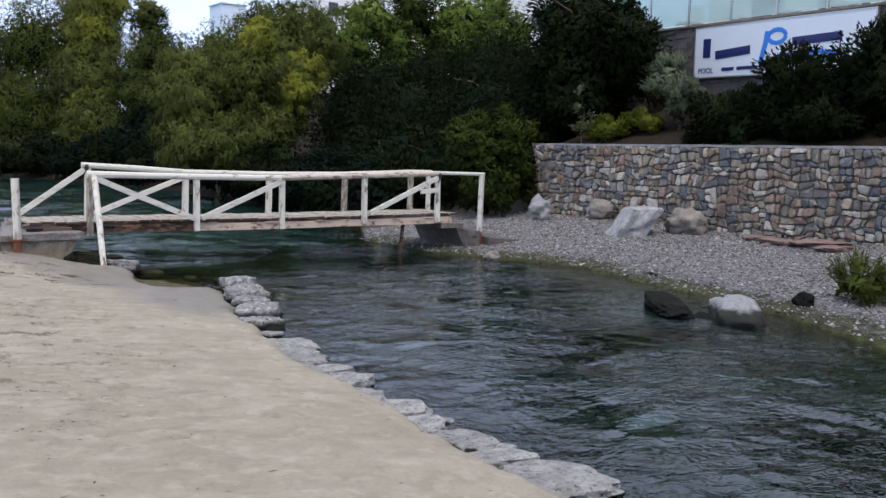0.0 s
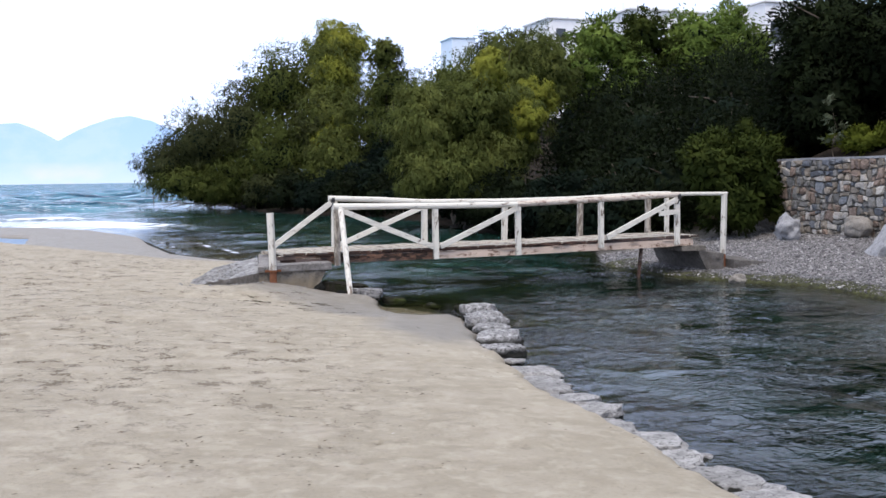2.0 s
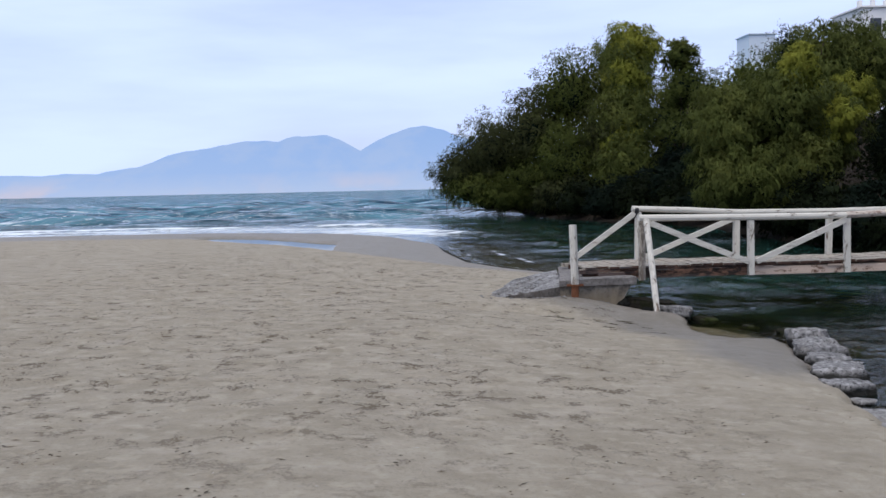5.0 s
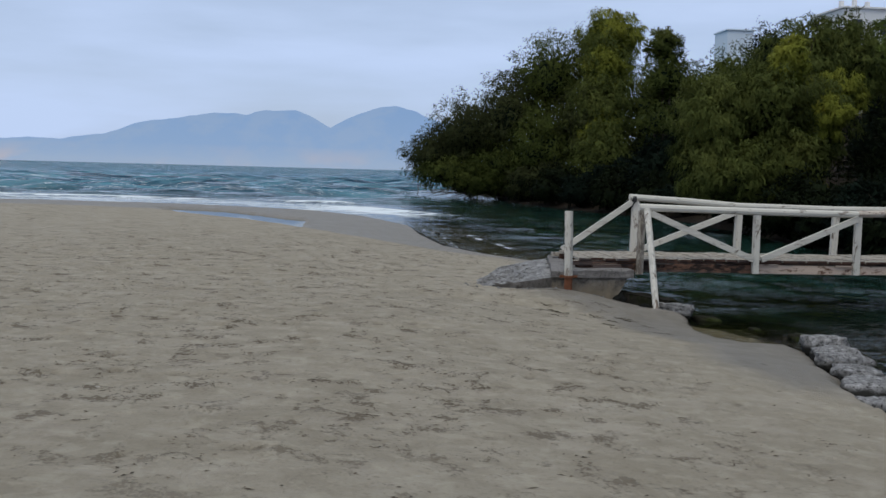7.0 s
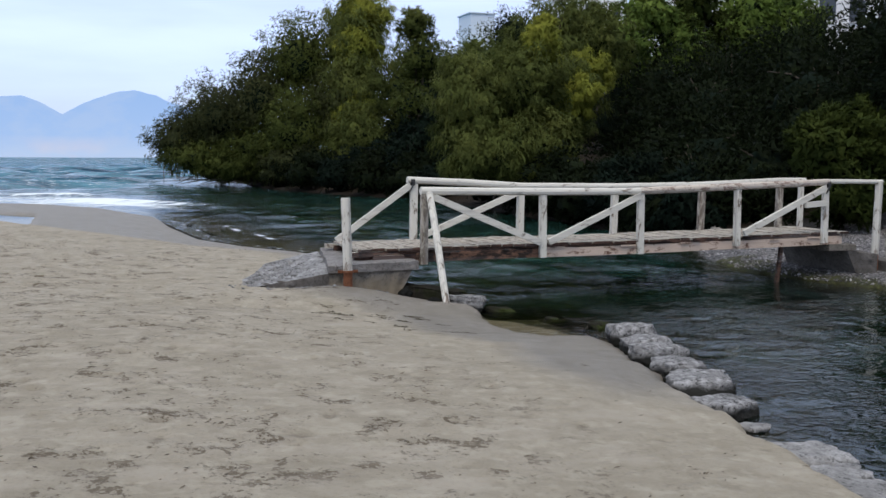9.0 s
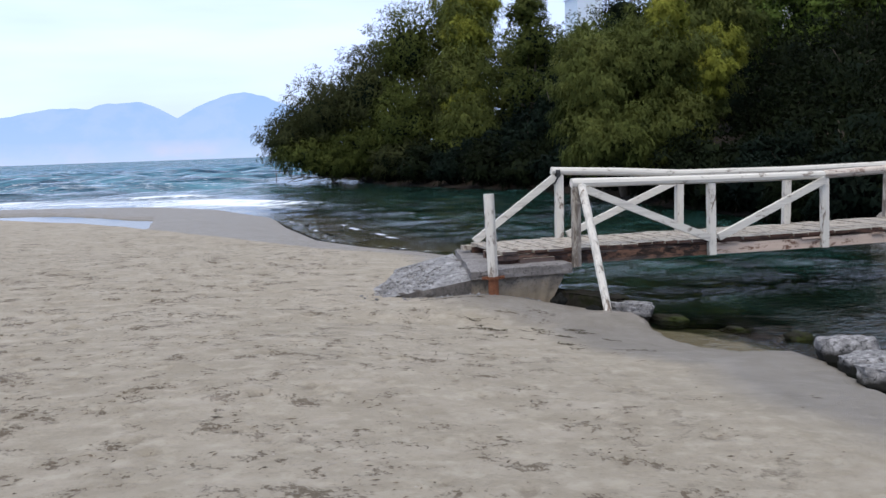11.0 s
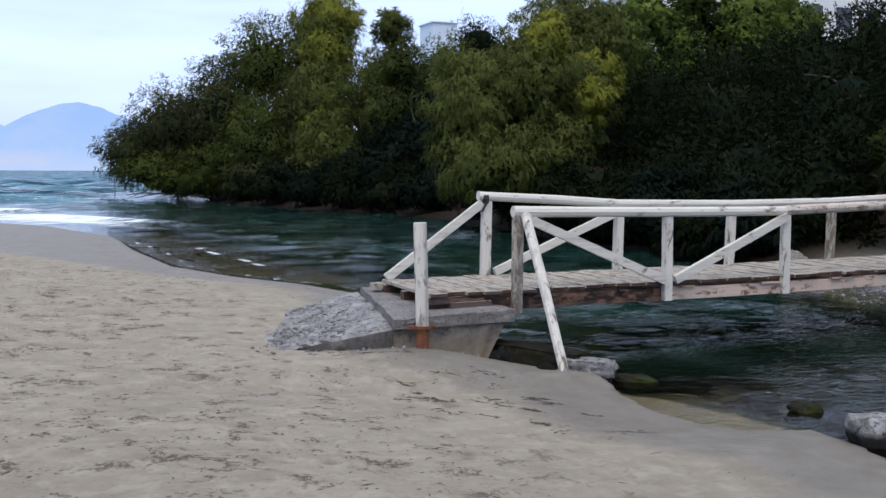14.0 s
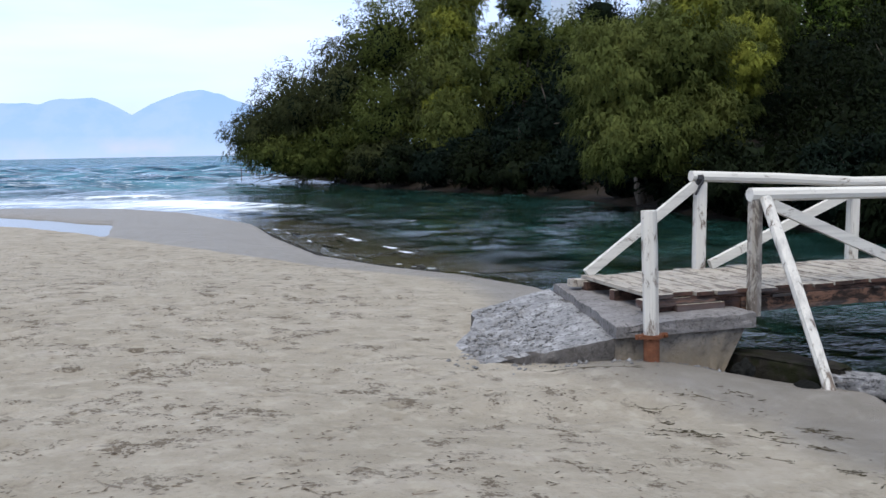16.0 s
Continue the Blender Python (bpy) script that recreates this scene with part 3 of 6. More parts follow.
    inlet = np.exp(-(((x - 0.0) / 0.9) ** 2 + ((y + 2.2) / 1.3) ** 2))
    wet = np.where(on_left, np.maximum(wet, inlet * 0.95), np.where(on_right, wet, 1 - 0.85 * shallow))
    soil = np.where(on_right, np.maximum(t, behind), np.where(on_left, 0.0, t * smooth(5.0, 2.5, dr) * (dr < dl)))
    weed = np.where(on_right, smooth(1.3, 0.1, dr) * 0.95 * (y < 3), np.where(on_left, 0.0, np.where(dr < dl, 1.3, smooth(0.0, 0.8, dl) * 0.75) * (y < 8)))
    fringe = np.exp(-((x - (0.55 - 0.30 * (y + 1.0))) / 0.22) ** 2) * smooth(-3.4, -2.9, y) * smooth(-0.5, -1.0, y)
    weed = np.where(on_left | on_right, weed, np.maximum(weed * (1 - shallow), fringe * 1.2))
    return h, gravel, wet, soil, weed


def spaced(*runs):
    """Coordinates with a step of its own in each stretch: (start, step), ..., end."""
    out = []
    for (a, step), nxt in zip(runs[:-1], runs[1:]):
        b = nxt[0] if isinstance(nxt, tuple) else nxt
        k = max(1, round((b - a) / step))
        out.extend(a + (b - a) * i / k for i in range(k))
    return np.array(out + [runs[-1]])


def grid(xs, ys):
    gx, gy = np.meshgrid(xs, ys)
    nx, ny = len(xs), len(ys)
    i = np.arange(nx * ny).reshape(ny, nx)
    faces = np.stack([i[:-1, :-1], i[:-1, 1:], i[1:, 1:], i[1:, :-1]], -1).reshape(-1, 4)
    return gx.ravel(), gy.ravel(), faces


def float_layer(ob, name, values):
    ob.data.attributes.new(name, "FLOAT", "POINT").data.foreach_set("value", np.asarray(values, np.float32))


def build_ground():
    xs = spaced((-4000, 700), (-500, 90), (-60, 6), (-20, 0.8), (-10, 0.14), (-7.5, 0.054), (1.2, 0.22), (12.0, 0.07), (12.8, 0.3), (20, 1.2), (60, 8), (140, 100), 4000.0)
    ys = spaced((-4000, 800), (-160, 20), (-40, 2), (-16, 0.25), (-13, 0.056), (2.0, 0.12), (8, 0.2), (30, 0.5), (45, 1.5), (90, 10), (140, 60), 500.0)
    x, y, faces = grid(xs, ys)
    h, gravel, wet, soil, weed = terrain(x, y)
    # footprints and scuffs in the dry sand
    rng = np.random.default_rng(11)
    loose = np.clip(1.15 - wet * 1.3, 0, 1) * (gravel < 0.1) * (soil < 0.1)
    gx, gy = xs, ys
    H2 = h.reshape(len(ys), len(xs))
    L2 = loose.reshape(H2.shape)
    D2 = np.zeros(H2.shape)
    trails = []
    for _ in range(26):
        sx, sy, a = rng.uniform(-9, -0.6), rng.uniform(-9.5, 10), rng.uniform(0, 2 * math.pi)
        for k in range(rng.integers(6, 20)):
            a += rng.normal(0, 0.12)
            sx, sy = sx + 0.34 * math.cos(a), sy + 0.34 * math.sin(a)
            trails.append((sx + rng.normal(0, 0.07), sy + rng.normal(0, 0.07), a, rng.uniform(0.04, 0.065), rng.uniform(0.009, 0.017)))
    for _ in range(2600):
        fx, fy = rng.uniform(-10, 0.2), rng.uniform(-10.5, 12)
        if rng.random() < 0.25 + 0.75 * smooth(-1.0, -4.0, fx) * smooth(-10, -4, fy):
            trails.append((fx, fy, rng.normal(0, 0.7), rng.uniform(0.025, 0.055), rng.uniform(0.008, 0.018)))
    for fx, fy, a, r, dp in trails:
        i0, i1 = np.searchsorted(gx, (fx - 0.4, fx + 0.4))
        j0, j1 = np.searchsorted(gy, (fy - 0.4, fy + 0.4))
        if i1 - i0 < 2 or j1 - j0 < 2:
            continue
        ux, uy = np.meshgrid(gx[i0:i1] - fx, gy[j0:j1] - fy)
        u, v = (ux * math.cos(a) + uy * math.sin(a)) / (r * 1.7), (-ux * math.sin(a) + uy * math.cos(a)) / r
        q = u * u + v * v
        H2[j0:j1, i0:i1] += dp * (-np.exp(-q) + 0.7 * np.exp(-((np.sqrt(q) - 1.7) ** 2) * 3)) * L2[j0:j1, i0:i1]
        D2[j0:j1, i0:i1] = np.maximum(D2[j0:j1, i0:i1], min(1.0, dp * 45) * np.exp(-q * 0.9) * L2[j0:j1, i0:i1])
    h = H2.ravel()
    ob = arrays("ground", np.stack([x, y, h], -1), faces, M_GROUND, smooth=True)
    col = ob.data.attributes.new("zone", "FLOAT_COLOR", "POINT")
    col.data.foreach_set("color", np.stack([gravel, wet, soil, np.ones_like(h)], -1).astype(np.float32).ravel())
    float_layer(ob, "weed", weed)
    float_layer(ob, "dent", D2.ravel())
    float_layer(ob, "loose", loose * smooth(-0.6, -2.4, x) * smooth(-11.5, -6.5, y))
    return tagged(ob, "pale beach sand running into shingle and dark soil", "ground", kind="structure")


def build_water():
    xs = spaced((-4500, 500), (-700, 60), (-60, 2.0), (-24, 0.4), (-3, 0.15), (-0.8, 0.06), (7.6, 0.3), (14, 2), (30, 40), (500, 500), 4500.0)
    ys = spaced((-60, 4), (-20, 0.25), (-12.5, 0.06), (4, 0.12), (14, 0.25), (40, 0.45), (80, 1.2), (140, 12), (400, 120), 4650.0)
    x, y, faces = grid(xs, ys)
    h = terrain(x, y)[0]
    dl, _ = shore_distance(x, y, LEFT_SHORE)
    open_sea = smooth(13, 30, y) * np.maximum(smooth(4.0, -3.0, x), smooth(62, 80, y))
    near = smooth(400, 120, y)
    z = np.zeros_like(x)
    rng = np.random.default_rng(4)
    for k in range(16):
        a = math.pi / 2 + rng.normal(0, 0.45)
        wl = rng.uniform(2.2, 8.0)
        ph = 2 * math.pi / wl * (x * math.cos(a) + y * math.sin(a)) + rng.uniform(0, 6.3) + 1.3 * lattice(x, y, 9.0, 30 + k)
        z += 0.017 * wl * (1 - np.abs(np.sin(ph / 2)) * 2 + 0.4) * open_sea * near * 0.85 * smooth(5, 17, dl)
    # low swells that run along the beach, steep towards it
    u = dl + 0.9 * lattice(x, y, 7.0, 91) + 0.35 * lattice(x, y, 2.4, 92)
    swell = np.zeros_like(x)
    for k, at in enumerate((1.7, 4.0, 7.2, 10.6, 14.5, 19.0)):
        wide = np.where(u < at, 0.30, 1.1)
        swell = np.maximum(swell, (0.07 + 0.025 * k) * np.exp(-((u - at) / wide) ** 2) * np.clip(0.45 + 1.2 * lattice(x, y, 5.5, 93 + k), 0, 1))
    z += swell * np.maximum(open_sea, 0.6 * smooth(7, 11, y) * smooth(32, 24, y) * smooth(6, 1, x))
    damp = smooth(0.0, 0.25, -h)
    flow = np.zeros_like(x)
    for cell, amp, sd in ((0.62, 0.0075, 51), (0.34, 0.0065, 52), (0.19, 0.0042, 57), (1.5, 0.011, 53)):
        flow += amp * (1 - 2 * np.abs(lattice(x + 0.25 * y, y * 1.3 - 0.2 * x, cell, sd)))
    flow *= np.clip(0.88 + 0.85 * lattice(x, y, 1.7, 58) + 0.35 * lattice(x, y, 0.6, 59), 0.12, 1.7)
    for cell, amp, sd in ((2.6, 0.034, 54), (1.3, 0.022, 55), (0.75, 0.012, 56)):
        flow += amp * (1 - 2 * np.abs(lattice(x, y * 1.5, cell, sd))) * smooth(4, 12, y)
    z += flow * (1 - open_sea) * damp * smooth(45, 30, y)
    z = z * np.where((y > 12) & (h > -0.05), 0.0, np.maximum(damp, 0.12))
    breakers = smooth(16, 3, dl) * smooth(14, 22, y) * smooth(0.0, -5.0, x)
    crest = smooth(0.02, 0.16, z) * open_sea * smooth(110, 30, y)
    line = np.exp(-((dl - 0.42 - 0.16 * lattice(x, y, 1.6, 47)) / 0.13) ** 2) * smooth(4.5, 6, y) * smooth(21, 18, y)
    line = np.maximum(line, np.exp(-((dl - 1.25 - 0.4 * lattice(x, y, 1.9, 48)) / 0.15) ** 2) * smooth(8, 10, y) * smooth(19, 16, y) * smooth(-0.3, 0.3, lattice(x, y, 0.9, 49)))
    sea_side = np.maximum(smooth(3, -3, x), smooth(62, 80, y))
    # Foam near the beach also paints the bright sky reflection white.
    foam = 0.31 * smooth(6, 18, dl) * smooth(26, 40, y) * sea_side + 0.54 * smooth(12, 5, dl) * smooth(18, 28, y) * smooth(2, -4, x)
    foam = np.clip(foam + 0.4 * breakers * smooth(0.07, 0.13, swell) + 0.12 * crest + 0.52 * line + 0.27 * smooth(9, 13, y) * smooth(36, 27, y) * smooth(7, 3, x) * smooth(1.0, 2.5, dl), 0, 1) * smooth(0.01, 0.05, -h)
    chop = (0.05 * smooth(5, 12, y) + 0.95 * (0.12 + 0.88 * smooth(4, 20, dl)) * smooth(24, 44, y) * np.maximum(smooth(5, -2, x), smooth(62, 80, y)) * (1 + 2.5 * smooth(60, 400, y))) * smooth(0.03, 0.25, -h)
    ob = arrays("water", np.stack([x, y, z], -1), faces, M_WATER, smooth=True)
    float_layer(ob, "depth", np.where(y > 200, 3.0, np.clip(-h, 0, 3)))
    float_layer(ob, "foam", foam)
    float_layer(ob, "chop", chop)
    float_layer(ob, "ripple", np.where((y > 12) & (x < -4), 0.0, (0.5 + 0.5 * smooth(0.03, 0.2, -h)) * (1 - 0.2 * smooth(4, 16, y))))
    float_layer(ob, "estuary", smooth(-1.0, 3.0, y))
    float_layer(ob, "sea", smooth(3, 20, dl) * smooth(20, 44, y) * np.maximum(smooth(3, -4, x), smooth(62, 80, y)))
    return tagged(ob, "rippling dark green river running into choppy blue sea", "water", kind="structure")


def build_mountains():
    xs = np.linspace(-2900, 1500, 441)
    ys = np.linspace(3750, 4550, 41)
    ridge = [(-2900, 60), (-2100, 95), (-1500, 88), (-1130, 92), (-985, 112), (-855, 158), (-750, 172), (-640, 190), (-535, 204), (-405, 202), (-335, 219), (-215, 224), (-160, 204), (-72, 157),
             (15, 204), (105, 238), (195, 254), (285, 231), (375, 198), (520, 170), (900, 140), (1500, 90)]
    top = np.interp(xs, [p[0] for p in ridge], [p[1] for p in ridge])
    x, y, faces = grid(xs, ys)
    v = (y - 3750) / 800
    prof = np.where(v < 0.35, smooth(0, 0.35, v) ** 0.8, 1 - 0.5 * smooth(0.35, 1.0, v))
    t = np.tile(top, len(ys))
    z = 1.06 * t * prof * (1 + 0.10 * lattice(x, y, 130, 61) * (1 - smooth(0.25, 0.36, v))) + 5 * lattice(x, y, 46, 62) * smooth(0, 0.2, v) - 3
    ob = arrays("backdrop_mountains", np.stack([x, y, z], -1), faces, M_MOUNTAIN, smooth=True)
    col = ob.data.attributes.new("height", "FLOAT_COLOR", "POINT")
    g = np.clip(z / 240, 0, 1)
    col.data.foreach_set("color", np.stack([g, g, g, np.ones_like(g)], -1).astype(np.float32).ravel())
    return tagged(ob, "blue mountain ridge across the bay, its haze painted in", "mountains", kind="structure")


def ground_z(x, y):
    return float(terrain(np.array([float(x)]), np.array([float(y)]))[0][0])


build_ground()
build_water()
build_mountains()


# ---------------------------------------------------------------- footbridge
def build_bridge():
    rng = random.Random(5)
    root = tagged(empty("footbridge", (3.2, 0.6, 0.6)), "weathered white-painted wooden footbridge with cross-braced handrails", "footbridge")
    root_inv = Matrix.Translation((-3.2, -0.6, -0.6))

    def add(name, bm, mat, label=""):
        ob = part(name, bm, mat, root, label)
        ob.matrix_parent_inverse = root_inv
        return ob

    def deck_z(x):
        return 0.705 + 0.012 * math.sin((x + 0.8) / 7.8 * math.pi) + 0.006 * max(0.0, x - 3) ** 1.5

    # two long bearers and a dark middle one
    for y, mat, label in ((0.025, M_BEAM, "bare pinkish timber bearer"), (1.14, M_DARKWOOD, "dark timber bearer")):
        for a, b in ((-0.10, 1.70), (1.70, 3.3), (3.3, 6.9)):
            bm = beam(bmesh.new(), (a, y, deck_z(a) - 0.118), (b, y, deck_z(b) - 0.118), 0.07, 0.125, wobble=0.004, rng=rng)
            add("bearer", bm, M_ROTTEN if y < 0.5 and b < 2 else mat, "rotten red-brown timber bearer" if y < 0.5 and b < 2 else label)
    for y in (0.06, 0.6, 1.14):
        bm = beam(bmesh.new(), (-0.92, y, 0.625), (0.0 if y < 0.1 else 6.8, y, 0.61 if y < 0.1 else 0.64), 0.09, 0.10, wobble=0.006, rng=rng)
        ob = add("bearer", bm, [M_DARKWOOD, M_PLANK], "dark timber bearer with a pale top")
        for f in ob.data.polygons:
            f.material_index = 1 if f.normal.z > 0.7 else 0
    # plain dark edge board over the near bearer, also painting the gap's shadow line
    for a, b in ((-0.85, 1.7), (1.7, 4.9), (4.9, 6.85)):
        bm = beam(bmesh.new(), (a, 0.035, deck_z(a) - 0.033), (b, 0.035, deck_z(b) - 0.033), 0.085, 0.028, wobble=0.004, rng=rng)
        add("edge_board", bm, M_DARKWOOD, "dark edge strip")
    # splintered pale remains on the rotten edge strip
    x = -0.7
    while x < 6.3:
        w = rng.uniform(0.10, 0.42)
        z = deck_z(x) - 0.056
        bm = beam(bmesh.new(), (x, -0.012, z + rng.uniform(-0.006, 0.006)), (x + w, -0.012, z + rng.uniform(-0.006, 0.006)), 0.05, rng.uniform(0.010, 0.022), bevel=0.003, wobble=0.004, rng=rng)
        add("splinter", bm, M_BEAM if x > 1.7 else M_ROTTEN)
        x += w + rng.uniform(0.3, 0.9)
    # short bearer ends that stick out over the abutment
    for bx, by, bz in ((-0.98, 0.02, 0.655), (-1.02, 1.20, 0.665), (-0.70, 0.0, 0.60)):
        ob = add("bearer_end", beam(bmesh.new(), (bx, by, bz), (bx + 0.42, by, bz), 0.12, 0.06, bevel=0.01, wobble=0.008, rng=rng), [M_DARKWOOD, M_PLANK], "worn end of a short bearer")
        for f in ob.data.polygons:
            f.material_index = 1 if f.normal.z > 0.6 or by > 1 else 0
    # deck planks
    x = -0.90
    while x < 6.85:
        w = rng.uniform(0.155, 0.205)
        c = x + w / 2
        z = deck_z(c)
        bm = beam(bmesh.new(), (c + rng.uniform(-0.01, 0.01), -0.03 + rng.uniform(-0.03, 0.03), z + rng.uniform(-0.006, 0.006)),
                  (c + rng.uniform(-0.012, 0.012), 1.22 + rng.uniform(-0.03, 0.03), z + rng.uniform(-0.006, 0.006)), w - 0.014, 0.03, bevel=0.005, wobble=0.003, rng=rng)
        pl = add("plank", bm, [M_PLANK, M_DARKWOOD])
        # Near ends: rotten end grain, with the overhang's shadow band painted in.
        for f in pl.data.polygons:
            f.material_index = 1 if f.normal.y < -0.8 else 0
        x += w
    # near posts fixed to the outside of the bearer, with their rail
    rail = [(0.0, 1.455), (1.71, 1.43), (3.25, 1.425), (4.9, 1.475), (6.52, 1.535)]
    for i, (px, top) in enumerate(rail):
        low = 0.50 if i == 0 else 0.535 if i < 3 else 0.60
        bm = beam(bmesh.new(), (px + rng.uniform(-0.01, 0.01), -0.045, low), (px, -0.03, top - 0.03), 0.095, 0.06, up=(0, 1, 0), bevel=0.008, wobble=0.003, rng=rng)
        add("post", bm, M_POSTWORN if i == 0 else M_PAINT_Z, "weathered brownish post" if i == 0 else "")
    for a, b in ((0, 2), (2, 4)):
        (xa, za), (xm, zm), (xb, zb) = rail[a], rail[(a + b) // 2], rail[b]
        x0 = xa - 0.05 if a == 0 else xa - 0.02
        pts = [(x0, -0.03, za + 0.005), ((xa + xm) / 2, -0.035, (za + zm) / 2 + 0.004), (xm, -0.03, zm + 0.004), ((xm + xb) / 2, -0.028, (zm + zb) / 2), (xb + 0.04, -0.03, zb)]
        add("handrail", tube(bmesh.new(), pts, (0.055, 0.053, 0.054, 0.052, 0.050), 10, 0.05, rng), M_PAINT_X if a == 0 else M_RAILWORN)
    add("handrail", tube(bmesh.new(), [(6.5, -0.03, 1.545), (7.0, -0.02, 1.54), (7.66, 0.0, 1.53)], (0.036, 0.035, 0.034), 8, 0.05, rng), M_PAINT_X)
    # far posts and rail
    far = [(0.27, 1.52), (1.95, 1.43), (3.55, 1.42), (5.15, 1.43), (6.68, 1.50)]
    for px, top in far:
        bm = beam(bmesh.new(), (px, 1.22, 0.56), (px + 0.01, 1.21, top), 0.10, 0.07, up=(0, 1, 0), bevel=0.008, wobble=0.003, rng=rng)
        add("post", bm, M_POSTWORN if px > 5 else M_PAINT_Z)
    bm = beam(bmesh.new(), (7.12, 1.2, 0.55), (7.12, 1.2, 1.45), 0.08, 0.06, up=(0, 1, 0), bevel=0.008)
    add("post", bm, M_PAINT_Z)
    pts = [(0.18, 1.21, 1.575), (1.1, 1.21, 1.53), (1.95, 1.21, 1.475), (3.55, 1.21, 1.455), (5.15, 1.21, 1.47), (6.68, 1.21, 1.53), (7.2, 1.2, 1.53)]
    add("handrail", tube(bmesh.new(), pts, (0.05, 0.052, 0.05, 0.05, 0.05, 0.048, 0.045), 10, 0.05, rng), M_PAINT_X)
    # braces, near side, then far side
    for p, q in (((0.10, -0.07, 1.385), (1.66, -0.07, 0.745)), ((1.78, -0.075, 0.745), (3.22, -0.075, 1.365)), ((5.0, -0.075, 0.79), (6.46, -0.075, 1.44)), ((6.1, -0.09, 1.19), (6.5, -0.09, 1.22))):
        add("brace", beam(bmesh.new(), p, q, 0.05, 0.085, bevel=0.006, wobble=0.003, rng=rng), M_PAINT_X)
    for p, q in (((0.36, 1.17, 0.76), (1.90, 1.17, 1.38)), ((-0.86, 1.20, 0.735), (0.22, 1.20, 1.50))):
        add("brace", beam(bmesh.new(), p, q, 0.05, 0.085, bevel=0.006, wobble=0.003, rng=rng), M_PAINT_X)
    # raking prop that stands on the sand
    add("prop", tube(bmesh.new(), [(0.05, -0.09, 1.43), (0.0, -0.5, 0.89), (-0.072, -1.07, 0.07)], (0.047, 0.047, 0.042), 9, 0.05, rng), M_PAINT_Z, "raking white-painted prop with worn paint")
    # straps round the joints
    for at in ((0.25, 1.21, 1.545), (6.55, -0.03, 1.50)):
        bm = tube(bmesh.new(), [(at[0] - 0.03, at[1], at[2]), (at[0] + 0.03, at[1], at[2])], (0.064, 0.064), 10)
        add("strap", bm, M_TEXTILE, "black strap binding the joint")
        bm = tube(bmesh.new(), [(at[0] - 0.05, at[1] - 0.05, at[2] - 0.14), (at[0] + 0.02, at[1] - 0.065, at[2] + 0.0)], (0.012, 0.012), 6)
        add("strap_end", bm, M_TEXTILE)
    # thin dark leg under the far end
    add("leg", beam(bmesh.new(), (5.74, 0.1, -0.25), (5.84, 0.1, 0.60), 0.05, 0.05, up=(0, 1, 0)), M_DARKWOOD, "thin dark leg standing in the shallows")
    return root


def marker_post(at, top, low, lean, label, rust_h, collar_z):
    rng = random.Random(int(abs(at[0]) * 100))
    root = tagged(empty("bridge_post", (at[0], at[1], low)), label, "post")
    lx, ly = lean
    part("post", tube(bmesh.new(), [(0, 0, rust_h), (lx * 0.5, ly * 0.5, (top - low + rust_h) / 2), (lx, ly, top - low)], (0.058, 0.058, 0.056), 10, 0.04, rng), M_PAINT_Z, root)
    part("sleeve", tube(bmesh.new(), [(0, 0, -0.25), (0, 0, rust_h * 0.5), (0, 0, rust_h)], (0.054, 0.056, 0.055), 12, 0.05, rng), M_RUST, root, "rusty steel pipe sleeve")
    if collar_z:
        part("collar", tube(bmesh.new(), [(0, 0, collar_z - 0.014), (0, 0, collar_z + 0.014)], (0.073, 0.073), 14, 0.05, rng), M_RUST, root, "rusty clamp ring")
        for s in (-1, 1):
            ear = part("clamp_ear", beam(bmesh.new(), (s * 0.075, 0, collar_z), (s * 0.125, 0.0, collar_z), 0.02, 0.034, bevel=0.003), M_RUST, root)
            part("bolt", tube(bmesh.new(), [(s * 0.105, -0.036, collar_z), (s * 0.105, 0.036, collar_z)], (0.010, 0.010), 6), M_RUST, ear)
    return root


build_bridge()
marker_post((-1.14, -0.46), 1.40, 0.30, (-0.025, 0.0), "white-painted round post in a rusty steel sleeve", 0.19, 0.20)
marker_post((7.58, 0.0), 1.54, 0.16, (0.03, 0.0), "white-painted post in a rusty sleeve on the shingle", 0.22, 0)


